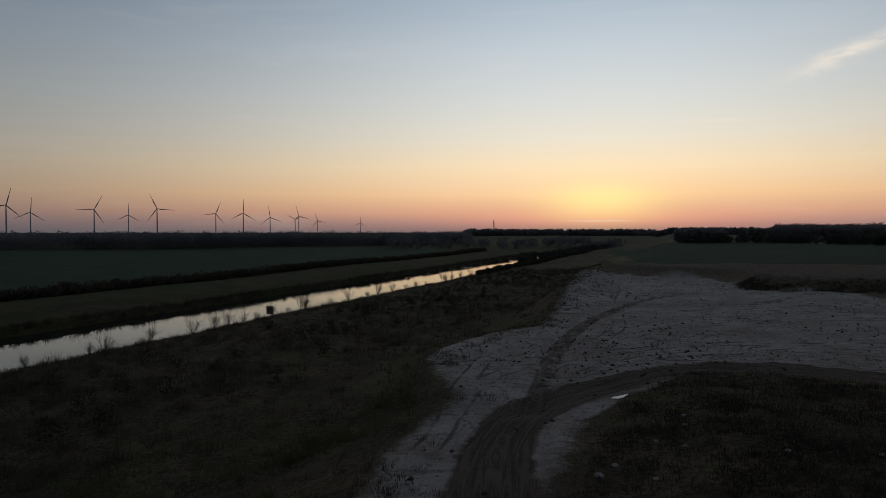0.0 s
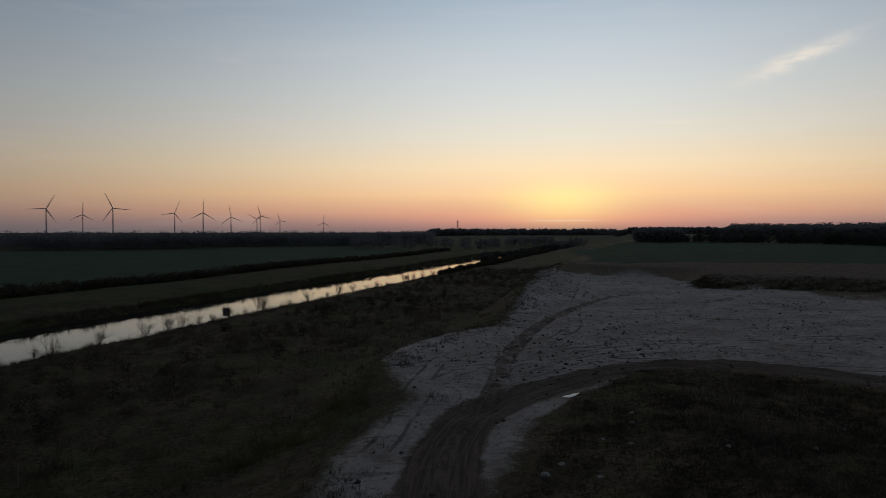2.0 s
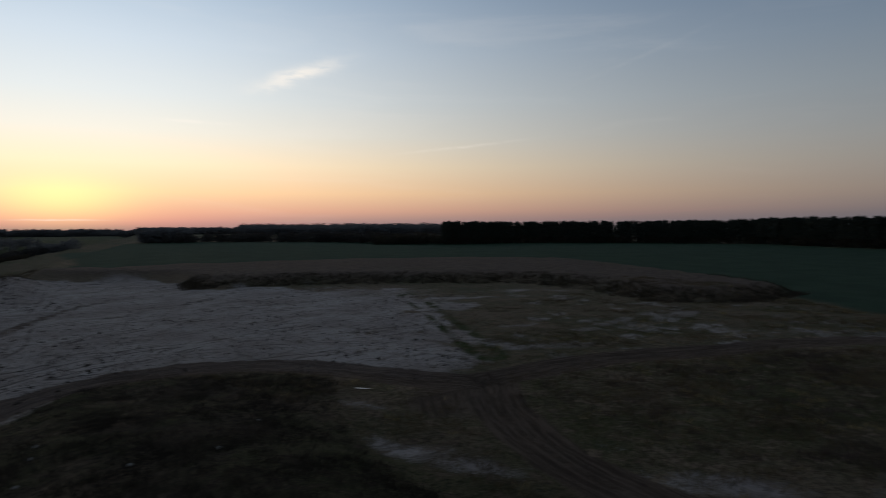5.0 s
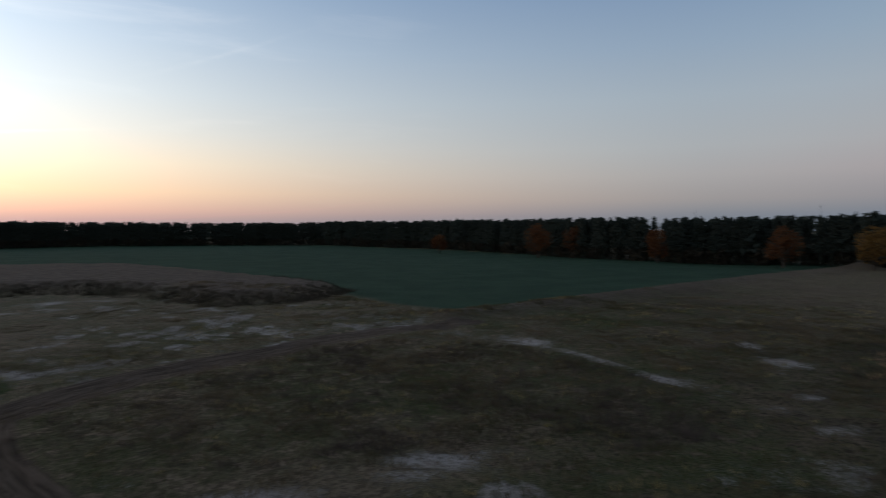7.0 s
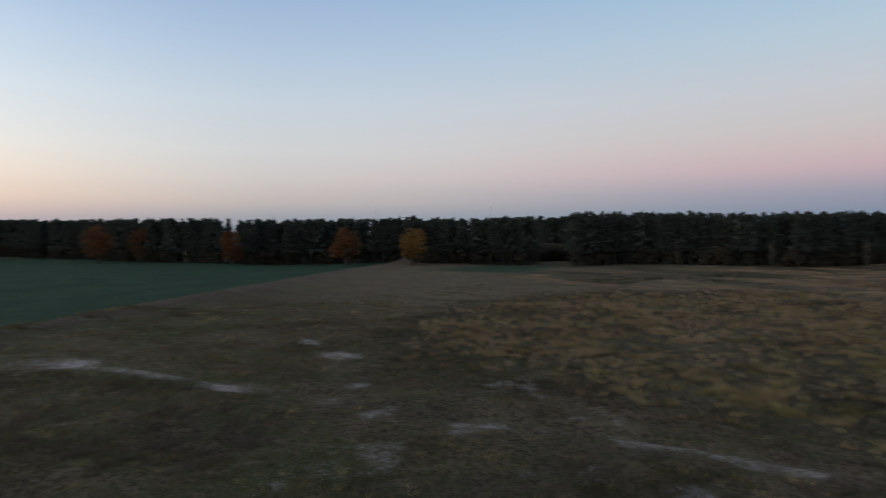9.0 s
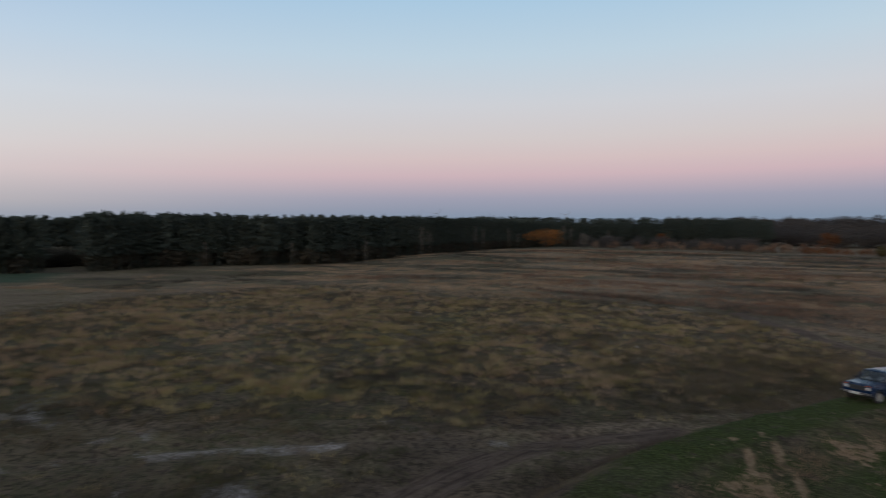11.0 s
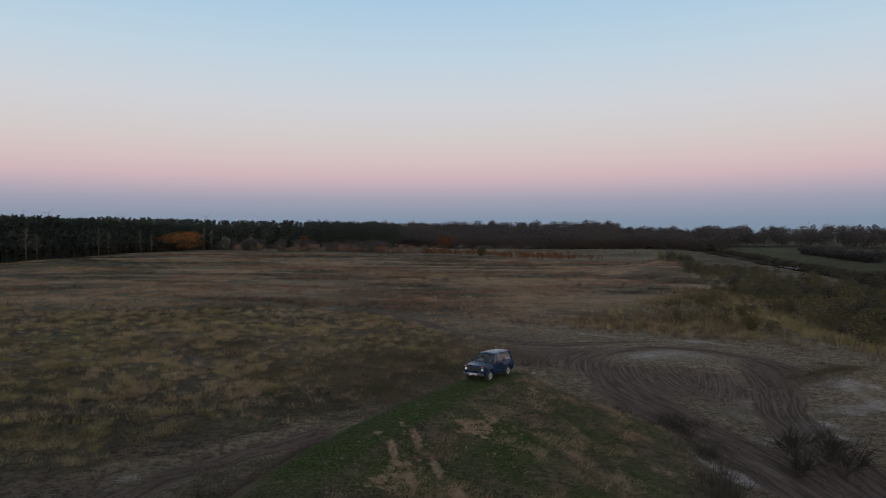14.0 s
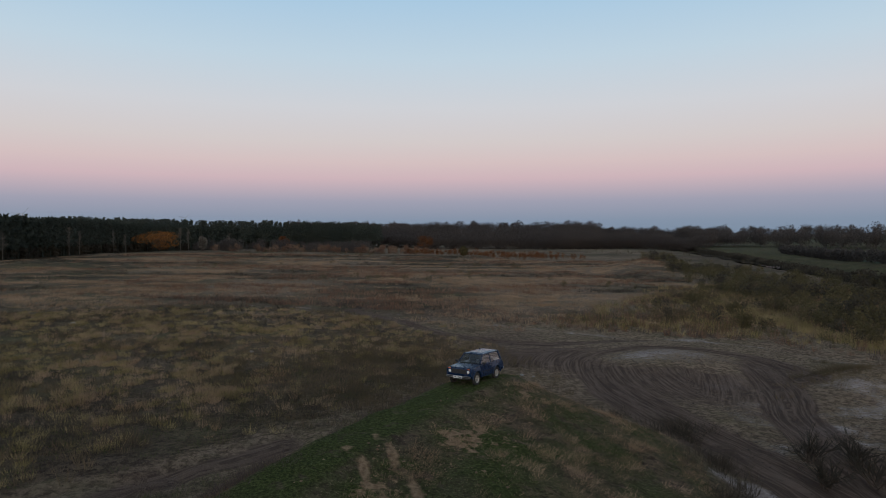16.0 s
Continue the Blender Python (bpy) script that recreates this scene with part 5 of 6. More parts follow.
def tufts(name, label, mat, x, y, h, spread, blades, width, lean=0.35):
    """Tussocks of thin tapering blades, joined into one mass."""
    n = len(x)
    z = land(x, y)
    h = np.broadcast_to(h, (n,))
    X, Y, Z, H = (np.repeat(a, blades) for a in (x, y, z, h))
    m = n * blades
    S = spread if np.isscalar(spread) else np.repeat(spread, blades)
    r, a = S * np.sqrt(rg.uniform(0, 1, m)), rg.uniform(0, 2 * math.pi, m)
    ox, oy = r * np.cos(a), r * np.sin(a)
    hh = H * rg.uniform(0.45, 1.1, m)
    dx, dy = ox / (S + 1e-6) * lean * hh + rg.normal(0, 0.14, m) * hh, oy / (S + 1e-6) * lean * hh + rg.normal(0, 0.14, m) * hh
    t = rg.uniform(0, math.pi, m)
    w = width * rg.uniform(0.6, 1.4, m)
    ux, uy = np.cos(t) * w, np.sin(t) * w
    bx, by, bz = X + ox, Y + oy, Z - 0.06
    v = np.stack([np.stack([bx - ux, by - uy, bz], 1), np.stack([bx + ux, by + uy, bz], 1), np.stack([bx + dx, by + dy, bz + hh], 1)], 1).reshape(-1, 3)
    f = np.arange(m * 3).reshape(m, 3)
    return tagged(mesh_ob(name, v, f, mat), label, "grass", kind="stuff")


def spots(n, x0, x1, y0, y1, keep):
    """Random places in a rectangle, kept with the chance that keep(x, y) gives."""
    x, y = rg.uniform(x0, x1, n), rg.uniform(y0, y1, n)
    k = rg.uniform(0, 1, n) < keep(x, y)
    return x[k], y[k]


def off_tracks(x, y, gap=0.6):
    ok = np.ones(x.shape)
    for pts, w in zip(TRACKS, WIDTHS):
        ok = ok * ease(seg_dist(x, y, pts)[0], w + gap * 0.3, w + gap + 0.8)
    return ok


def clumpy(x, y, scale, seed, lo=-0.1, hi=0.35):
    return ease(wave_noise(x, y, scale, seed, 3), lo, hi)


def foot_in(x, y):
    return inside(x, y, FOOT)


MEADOW = [(6, -58.5), (10, -53.5), (14, -48.5), (19, -44.5), (23, -41.8), (34.7, -38.6), (48.5, -31.8), (60.6, -24), (80.5, -30.7), (101.7, -53.5), (106.5, -83.6), (87.1, -120.8), (57.3, -113.8), (34.9, -116.7), (11, -107.8), (-2.2, -91.3), (-6, -79), (-2, -66)]
x, y = spots(56000, -5, 112, -122, -20, lambda x, y: ease(inside(x, y, MEADOW), -2, 9) * ease(y, -20, -42) * off_tracks(x, y) * (0.10 + 0.90 * clumpy(x, y, 1.5, 51, 0.0, 0.35) * clumpy(x, y, 11.0, 52, -0.45, 0.2)) * (1 - 0.5 * bump(x, y, 8, -64, 8, 12)))
pale = rg.uniform(0, 1, len(x)) < 0.16 + 0.34 * ease(wave_noise(x, y, 14.0, 95, 3) + 0.02 * (30 - x) - 0.012 * (y + 60), 0.0, 0.4) + 0.42 * ease(x, 42, 66)
tufts("meadow_grass", "tall straw-yellow grass tussocks on the meadow", MAT_STRAW, x[~pale], y[~pale], rg.uniform(0.25, 0.7, (~pale).sum()), rg.uniform(0.25, 0.5, (~pale).sum()), 56, 0.010, 0.6)
tufts("meadow_grass", "bleached brownish grass tussocks on the meadow", MAT_PINK, x[pale], y[pale], rg.uniform(0.3, 0.8, pale.sum()), rg.uniform(0.2, 0.45, pale.sum()), 50, 0.010, 0.5)
x, y = spots(6000, -6, 26, -88, -46, lambda x, y: bump(x, y, 8, -65, 10, 14) * (foot_in(x, y) < 0.5) * off_tracks(x, y))
tufts("meadow_stalks", "brown weed stalks on the meadow by the mound", MAT_WEED, x, y, rg.uniform(0.3, 0.8, len(x)), 0.4, 22, 0.013, 0.4)
x, y = spots(22000, -5, 112, -122, -20, lambda x, y: ease(inside(x, y, MEADOW), -6, 4) * off_tracks(x, y) * (0.25 + 0.75 * clumpy(x, y, 9.0, 57)))
tufts("meadow_weeds", "low dark brown weeds between the tussocks", MAT_DEAD, x, y, rg.uniform(0.2, 0.6, len(x)), 0.5, 20, 0.018, 0.5)
x, y = spots(30000, -130, 150, -330, -90, lambda x, y: (inside(x, y, MEADOW) < 0) * (CN[0] * x + CN[1] * y < 35) * off_tracks(x, y) * (0.04 + 0.96 * ease(wave_noise(x * 0.35, y, 9.0, 77, 3) + 0.4 * wave_noise(x, y, 5.0, 53, 3), 0.0, 0.35)) * ease(x, -140, -100))
tufts("far_meadow_grass", "pale dry grass on the far meadow", MAT_PINK, x, y, rg.uniform(0.2, 0.5, len(x)), 1.5, 30, 0.045, 0.6)
x, y = spots(22000, -120, 100, -330, -86, lambda x, y: (CN[0] * x + CN[1] * y < 60) * (inside(x, y, MEADOW) < 0) * off_tracks(x, y) * ease(wave_noise(x * 0.4, y, 12.0, 54, 3), -0.05, 0.3))
tufts("far_meadow_stalks", "russet weed stalks on the far meadow", MAT_RUSSET, x, y, rg.uniform(0.5, 1.1, len(x)), 0.9, 14, 0.04, 0.3)
x, y = spots(20000, -120, 130, -330, -86, lambda x, y: (CN[0] * x + CN[1] * y < 50) * (inside(x, y, MEADOW) < 0) * off_tracks(x, y) * ease(-wave_noise(x * 0.35, y, 9.0, 77, 3), 0.05, 0.35) * (0.3 + 0.7 * clumpy(x, y, 6.0, 78, -0.2, 0.3)))
tufts("far_meadow_weeds", "dark brown weeds in bands on the far meadow", MAT_DEAD, x, y, rg.uniform(0.4, 1.0, len(x)), 0.9, 16, 0.045, 0.4)
x, y = spots(34000, -10, 24, -58, 0, lambda x, y: ease(foot_in(x, y), 0.2, 1.5) * ease(seg_dist(x, y, CREST)[0], 1.5, 2.4) * (0.25 + 0.75 * clumpy(x, y, 2.5, 55, -0.25, 0.3)))
tufts("mound_grass", "matted dry grass on the mound's slope", MAT_WEED, x, y, rg.uniform(0.08, 0.24, len(x)), 0.24, 10, 0.009, 0.9)
x, y = spots(34000, -10, 24, -58, 0, lambda x, y: ease(foot_in(x, y), 0.2, 1.5) * np.maximum(clumpy(x, y, 3.0, 56, -0.05, 0.35) * (west_of(x, y, [p[:2] for p in CREST]) > 0), 1 - ease(seg_dist(x, y, CREST)[0], 0.8, 1.6)))
tufts("mound_green", "short green grass on the mound", MAT_GREEN, x, y, rg.uniform(0.06, 0.18, len(x)), 0.26, 8, 0.010, 0.8)
x, y = spots(5000, -10, 32, -60, -5, lambda x, y: np.exp(-(foot_in(x, y) / 1.3) ** 2) * ease(clumpy(x, y, 6.0, 58, -0.4, 0.1), 0, 1))
tufts("mound_foot_weeds", "dark brown weed stalks along the mound's foot", MAT_DEAD, x, y, rg.uniform(0.35, 1.0, len(x)), 0.35, 20, 0.011, 0.35)
x, y = spots(22000, -2, 32, -62, -14, lambda x, y: np.exp(-((seg_dist(x, y, CREST)[0] - 3.6) / 1.7) ** 2) * (0.1 + 0.9 * clumpy(x, y, 3.0, 59, -0.1, 0.35)) * (west_of(x, y, [p[:2] for p in CREST]) < 0))
tufts("mound_crest_weeds", "dark brown weed stalks beside the green track", MAT_UMBER, x, y, rg.uniform(0.15, 0.65, len(x)), 0.35, 20, 0.012, 0.6)
x, y = spots(26000, -4, 44, -66, -8, lambda x, y: (foot_in(x, y) < 0.5) * (west_of(x, y, [p[:2] for p in CREST]) < 0) * off_tracks(x, y, 0.2) * (0.15 + 0.85 * clumpy(x, y, 4.0, 122, -0.2, 0.3)) * ease(44 - x, 0, 8))
part_of = rg.uniform(0, 1, len(x))
for lo, hi, mat, label in ((0.0, 0.55, MAT_DEAD, "low dark weeds between the mound and the meadow"), (0.55, 0.8, MAT_UMBER, "umber stalks between the mound and the meadow"), (0.8, 1.0, MAT_GREEN, "short green grass between the mound and the meadow")):
    k = (part_of >= lo) & (part_of < hi)
    tufts("low_weeds", label, mat, x[k], y[k], rg.uniform(0.12, 0.45, k.sum()), 0.4, 16, 0.014, 0.6)
x, y = spots(26000, 2, 36, 0, 54, lambda x, y: ease(foot_in(x, y), 0.2, 1.5) * (0.3 + 0.7 * clumpy(x, y, 3.0, 60, -0.2, 0.3)))
tufts("mound_weeds", "dark matted weeds on the low end of the mound", MAT_MAT, x, y, rg.uniform(0.15, 0.5, len(x)), 0.35, 11, 0.016, 0.5)
x, y = spots(36000, 28, 112, -40, 60, lambda x, y: (inside(x, y, FIELD) < -1) * off_tracks(x, y) * (0.12 + 0.88 * clumpy(x, y, 3.5, 61, 0.0, 0.4)) * (1 - 0.85 * ease(inside(x, y, SANDFLAT), -2, 3)))
tufts("rough_grass", "low brown and green weeds on sandy ground", MAT_WEED, x, y, rg.uniform(0.15, 0.5, len(x)), 0.45, 13, 0.02, 0.55)
x, y = spots(30000, 28, 112, -42, 44, lambda x, y: (inside(x, y, FIELD) < -1) * off_tracks(x, y, 0.3) * (0.05 + 0.95 * clumpy(x, y, 6.0, 123, -0.05, 0.3)) * (1 - 0.9 * ease(inside(x, y, SANDFLAT), -2, 3)))
tufts("rough_green", "low olive-green grass on sandy ground", MAT_GREEN, x, y, rg.uniform(0.08, 0.28, len(x)), 0.45, 14, 0.016, 0.7)
x, y = spots(9000, 28, 112, -46, 40, lambda x, y: (inside(x, y, FIELD) < -1) * off_tracks(x, y) * clumpy(x, y, 2.5, 124, 0.1, 0.4) * (1 - 0.9 * ease(inside(x, y, SANDFLAT), -2, 3)))
tufts("yellow_tufts", "scattered yellow grass tufts on sandy ground", MAT_STRAW, x, y, rg.uniform(0.15, 0.5, len(x)), 0.25, 22, 0.012, 0.6)
x, y = spots(22000, -6, 90, 28, 162, lambda x, y: ease(inside(x, y, SANDFLAT), -2, 2) * (0.12 + 0.88 * clumpy(x, y, 12.0, 62, 0.0, 0.5)) * off_tracks(x, y))
tufts("sand_weeds", "scattered dark dead weeds on the pale sand", MAT_DEAD, x, y, rg.uniform(0.06, 0.3, len(x)), 0.16, 7, 0.028, 0.5)


def lowland(x, y):
    w = west_of(x, y, SCARP)
    c = CN[0] * x + CN[1] * y
    return ease(w, 1.0, 5.0) * (c < 73) * off_tracks(x, y)


x, y = spots(26000, -85, 60, -120, 240, lambda x, y: lowland(x, y) * (0.25 + 0.75 * clumpy(x, y, 8.0, 63, -0.2, 0.3)))
tufts("bank_grass", "rough dark grass on the low ground by the canal", MAT_DEAD, x, y, rg.uniform(0.3, 0.9, len(x)), 0.5, 9, 0.035, 0.35)
def along_canal(n, s0, s1, lo, hi):
    """Random places on a strip beside the canal, lo to hi metres off its centre line."""
    t, c = rg.uniform(s0, s1, n), CANAL + rg.uniform(lo, hi, n)
    return CN[0] * c + 0.358 * t, CN[1] * c + 0.934 * t


x, y = along_canal(3600, -20, 420, 9.6, 12.5)
tufts("bank_reeds", "dark reeds and weeds along the far water's edge", MAT_DEAD, x, y, rg.uniform(0.4, 1.1, len(x)) * rg.uniform(0.5, 1.5, len(x)), 0.5, 14, 0.035, 0.3)
x, y = along_canal(2200, -20, 420, -12.8, -11.0)
tufts("bank_reeds", "dark reeds and weeds along the near water's edge", MAT_DEAD, x, y, rg.uniform(0.2, 0.55, len(x)), 0.5, 14, 0.03, 0.3)
x, y = along_canal(420, 20, 330, -12.2, -11.0)
tufts("bank_twigs", "fringe of bare twigs on the canal bank", MAT_DEAD, x, y, rg.uniform(0.5, 1.5, len(x)), 0.5, 18, 0.012, 0.35)


def thicket(name, label, mat, x, y, lo, hi, leaves, size, low=0.0, wide=0.5):
    z = land(x, y) - 0.15
    v, f = scatter(tpl_round(1.0, leaves, size, low, wide), list(zip(x, y, z, rg.uniform(lo, hi, len(x)))), rg, 10)
    return tagged(mesh_ob(name, v, f, mat), label, "bushes", kind="stuff")


x, y = spots(10000, -85, 60, -60, 250, lambda x, y: lowland(x, y) * ease(CN[0] * x + CN[1] * y, 22, 34) * (0.15 + 0.85 * clumpy(x, y, 13.0, 64, -0.25, 0.2)))
tufts("thicket", "dark leafless thicket on the low ground by the canal", MAT_DEAD, x, y, rg.uniform(0.5, 1.7, len(x)), 0.55, 34, 0.02, 0.6)
x, y = spots(1200, -140, -25, -330, -64, lambda x, y: lowland(x, y) * ease(CN[0] * x + CN[1] * y, 13, 22) * clumpy(x, y, 15.0, 65, -0.4, -0.05))
thicket("thicket", "olive and brown bushes below the sandy road", MAT_OLIVE, x, y, 1.4, 4.6, 200, 0.065)
x, y = spots(900, -140, -25, -330, -64, lambda x, y: lowland(x, y) * ease(CN[0] * x + CN[1] * y, 15, 24) * clumpy(x, y, 15.0, 69, -0.3, 0.1))
thicket("thicket", "leafless brown bushes below the sandy road", MAT_SCRUB, x, y, 1.4, 4.6, 120, 0.10)
x, y = spots(900, -220, 60, -520, -250, lambda x, y: (CN[0] * x + CN[1] * y < 72) * clumpy(x, y, 40.0, 66, -0.2, 0.2))
thicket("thicket", "brown bushes scattered over the far meadow", MAT_WEED, x, y, 0.8, 2.2, 200, 0.07)
x, y = spots(330, -125, -30, -430, -340, lambda x, y: 0.7 + 0 * x)
thicket("saplings", "rust-coloured young birches on the far meadow", MAT_RUST, x, y, 2.0, 4.5, 60, 0.10, 0.1, 0.3)
x, y = spots(120, -60, 60, -260, -150, lambda x, y: clumpy(x, y, 30.0, 67, 0.0, 0.3))
thicket("thicket", "low olive bushes on the meadow", MAT_OLIVE, x, y, 0.8, 2.2, 260, 0.06)

x, y = spots(14000, 34, 76, -16, 36, lambda x, y: ease(inside(x, y, HUMP), -1, 2) * (0.2 + 0.8 * clumpy(x, y, 4.0, 68, -0.1, 0.3)))
half = rg.uniform(0, 1, len(x)) < 0.35 + 0.6 * ease(wave_noise(x, y, 8.0, 97, 3), -0.1, 0.3)
tufts("hump_weeds", "dark brown weeds on the low hump", MAT_UMBER, x[half], y[half], rg.uniform(0.25, 0.7, half.sum()), 0.4, 14, 0.018, 0.4)
tufts("hump_weeds", "brown and olive weeds on the low hump", MAT_WEED, x[~half], y[~half], rg.uniform(0.2, 0.55, (~half).sum()), 0.4, 12, 0.018, 0.4)

x, y = spots(60000, 50, 130, 30, 130, lambda x, y: np.exp(-((inside(x, y, BROWN) + 0.3) / 1.7) ** 2) * ((x + y < 190) & (y - x < 70)))
tufts("bank_weeds", "dark weeds on the steep bank below the brown field", MAT_DEAD, x, y, rg.uniform(0.3, 0.8, len(x)), 0.5, 14, 0.03, 0.3)

x, y = spots(9000, -75, -22, -120, -48, lambda x, y: np.exp(-((west_of(x, y, SCARP) - 3.5) / 3.5) ** 2) * off_tracks(x, y))
tufts("road_reeds", "tall tan reeds along the sandy road", MAT_STRAW, x, y, rg.uniform(0.5, 1.3, len(x)), 0.4, 16, 0.02, 0.25)


BEYOND = [(-16, -92), (-24, -85.5), (-31, -83.5), (-38, -78.5), (-42.5, -70), (-46, -58), (-75, -60), (-130, -120), (-120, -175), (-72, -165), (-55, -140), (-38, -118)]
x, y = spots(30000, -130, -14, -178, -56, lambda x, y: ease(inside(x, y, BEYOND), -3, 4) * (0.2 + 0.8 * clumpy(x, y, 6.0, 111, -0.2, 0.3)))
third = rg.randint(0, 3, len(x))
for k, (mat, label) in enumerate(((MAT_STRAW, "tall tan reeds beyond the road"), (MAT_RUSSET, "russet weeds beyond the road"), (MAT_OLIVE, "olive herbs beyond the road"))):
    tufts("roadside_growth", label, mat, x[third == k], y[third == k], rg.uniform(0.5, 1.5, (third == k).sum()), 0.5, 18, 0.020, 0.35)
x, y = spots(2600, -130, -20, -178, -60, lambda x, y: ease(inside(x, y, BEYOND), 4, 12) * clumpy(x, y, 9.0, 112, -0.15, 0.25))
third = rg.randint(0, 3, len(x))
for k, (mat, label) in enumerate(((MAT_OLIVE, "olive-leaved bushes beyond the road"), (MAT_SCRUB, "brown leafless bushes beyond the road"), (MAT_WEED, "yellowish bushes beyond the road"))):
    thicket("roadside_bushes", label, mat, x[third == k], y[third == k], 1.2, 3.2, 260, 0.055)
x, y = spots(2600, -85, 60, -40, 240, lambda x, y: lowland(x, y) * ease(CN[0] * x + CN[1] * y, 34, 46) * (CN[0] * x + CN[1] * y < 62) * clumpy(x, y, 12.0, 113, -0.3, 0.15))
thicket("thicket", "dark leafless bushes along the near canal bank", MAT_MAT, x, y, 0.8, 2.0, 110, 0.09)


def bush(x, y, h, mat, label, seed):
    """A single bush: stems from the ground and a loose crown of small leaves."""
    r = np.random.RandomState(700 + seed)
    root = tagged(new("bush"), label, "bush", "bushes by the sandy road")
    root.location = (x, y, land_at(x, y) - 0.05)
    bits = []
    for _ in range(12):
        a, e = r.uniform(0, 2 * math.pi), r.uniform(0.8, 1.4)
        bits.append(tube((0, 0, 0), h * 0.8 * np.array((math.cos(a) * math.cos(e), math.sin(a) * math.cos(e), math.sin(e))), 0.03, 0.01, 4))
    v, f = join(bits)
    mesh_ob("trunk", v, f, MAT_BARK, root)
    v, f = round_crown(h, r, 900, 0.16, 0.02, 0.5, 14)
    mesh_ob("crown", v, f, mat, root)


for i, (x, y, h) in enumerate(((-40.4, -86, 2.6), (-49.8, -75.7, 3.2), (-55.5, -89.4, 3.6), (-47.9, -98.7, 2.4), (-62.3, -109.2, 4.2), (-66.5, -93.1, 4.0), (-74.9, -124.7, 4.6))):
    bush(x, y, h, MAT_OLIVE, "olive-yellow bush beside the sandy road", i)

x, y = spots(30000, -10, 60, 15, 210, lambda x, y: np.exp(-((west_of(x, y, SCARP) + 0.5) / 2.2) ** 2) * clumpy(x, y, 6.0, 80, -0.3, 0.3))
tufts("edge_weeds", "dark weeds on the broken edge of the sand flat", MAT_DEAD, x, y, rg.uniform(0.2, 0.7, len(x)), 0.35, 12, 0.022, 0.4)
x, y = spots(22000, -5, 112, -122, -20, lambda x, y: ease(inside(x, y, MEADOW), -4, 6) * off_tracks(x, y) * clumpy(x, y, 5.0, 81, 0.0, 0.4))
tufts("meadow_herbs", "olive and brown herbs among the tussocks", MAT_WEED, x, y, rg.uniform(0.3, 0.8, len(x)), 0.35, 18, 0.018, 0.5)


# ---- clods of earth on the sand flat and on its heap ----
def clods(name, label, mat, x, y, lo, hi):
    """Small broken lumps, joined."""
    n = len(x)
    v0 = np.array([(1, 0, 0), (0, 1, 0), (-1, 0, 0), (0, -1, 0), (0, 0, 0.75), (0, 0, -0.5)])
    f0 = np.array([(0, 1, 4), (1, 2, 4), (2, 3, 4), (3, 0, 4), (1, 0, 5), (2, 1, 5), (3, 2, 5), (0, 3, 5)])
    s = (lo + (hi - lo) * rg.uniform(0, 1, n) ** 2.5)[:, None, None]
    v = v0[None] * s * rg.uniform(0.55, 1.3, (n, 6, 1)) * rg.uniform(0.7, 1.2, (n, 1, 3))
    a = rg.uniform(0, 6.3, n)[:, None]
    w = np.stack([v[..., 0] * np.cos(a) - v[..., 1] * np.sin(a) + x[:, None], v[..., 0] * np.sin(a) + v[..., 1] * np.cos(a) + y[:, None], v[..., 2] + land(x, y)[:, None] + 0.02], -1)
    f = f0[None] + 6 * np.arange(n)[:, None, None]
    return tagged(mesh_ob(name, w.reshape(-1, 3), f.reshape(-1, 3), mat), label, "clods", kind="stuff")


MAT_CLOD = leafy("dark_clods", (0.070, 0.055, 0.045), (0.12, 0.095, 0.080), (0.045, 0.036, 0.030), 0.4, 0.6)
x, y = spots(26000, -6, 92, 28, 162, lambda x, y: ease(inside(x, y, SANDFLAT), -1, 2) * (0.03 + 0.3 * clumpy(x, y, 9.0, 90, -0.1, 0.4) + 0.8 * bump(x, y, 16, 66, 9, 14, -20) + bump(x, y, 29.2, 132, 6, 26, -17)))
clods("sand_clods", "dark clods of earth strewn over the pale sand", MAT_CLOD, x, y, 0.04, 0.24)
x, y = spots(9000, -40, 8, -84, -28, lambda x, y: (foot_in(x, y) < 0.5) * (west_of(x, y, SCARP) < 0) * (0.08 + 0.6 * clumpy(x, y, 5.0, 91, 0.0, 0.4)))
clods("mud_clods", "clods of earth churned up beside the wheel tracks", MAT_CLOD, x, y, 0.03, 0.10)
x, y = spots(42000, -10, 20, -58, -6, lambda x, y: ease(foot_in(x, y), 0.3, 1.5) * (west_of(x, y, [p[:2] for p in CREST]) > 0) * ease(seg_dist(x, y, CREST)[0], 1.4, 2.2) * (0.02 + 0.98 * clumpy(x, y, 1.1, 92, -0.02, 0.35) * clumpy(x, y, 4.0, 121, -0.5, 0.1)))
tufts("mound_straw", "bleached bent stalks on the mound's green slope", MAT_PINK, x, y, rg.uniform(0.10, 0.30, len(x)), 0.26, 18, 0.0075, 1.5)
x, y = spots(2200, -26, -2, 24, 60, lambda x, y: lowland(x, y) * np.minimum(1, bump(x, y, -8, 41, 5, 6) + bump(x, y, -15, 33, 6, 4) + bump(x, y, -3, 50, 3, 5)) * (0.3 + 0.7 * clumpy(x, y, 4.0, 93, -0.1, 0.3)))
tufts("yellow_herbs", "yellow-green tall herbs below the sandy edge", MAT_OLIVE, x, y, rg.uniform(0.4, 1.1, len(x)), 0.4, 26, 0.018, 0.5)
x, y = spots(1500, -35, -20, -70, -52, lambda x, y: np.minimum(1, 1.3 * bump(x, y, -31.2, -58.4, 6, 2.2, 35)))
tufts("ridge_grass", "green and tan grass on a low ridge of soil", MAT_WEED, x, y, rg.uniform(0.25, 0.6, len(x)), 0.35, 20, 0.014, 0.5)

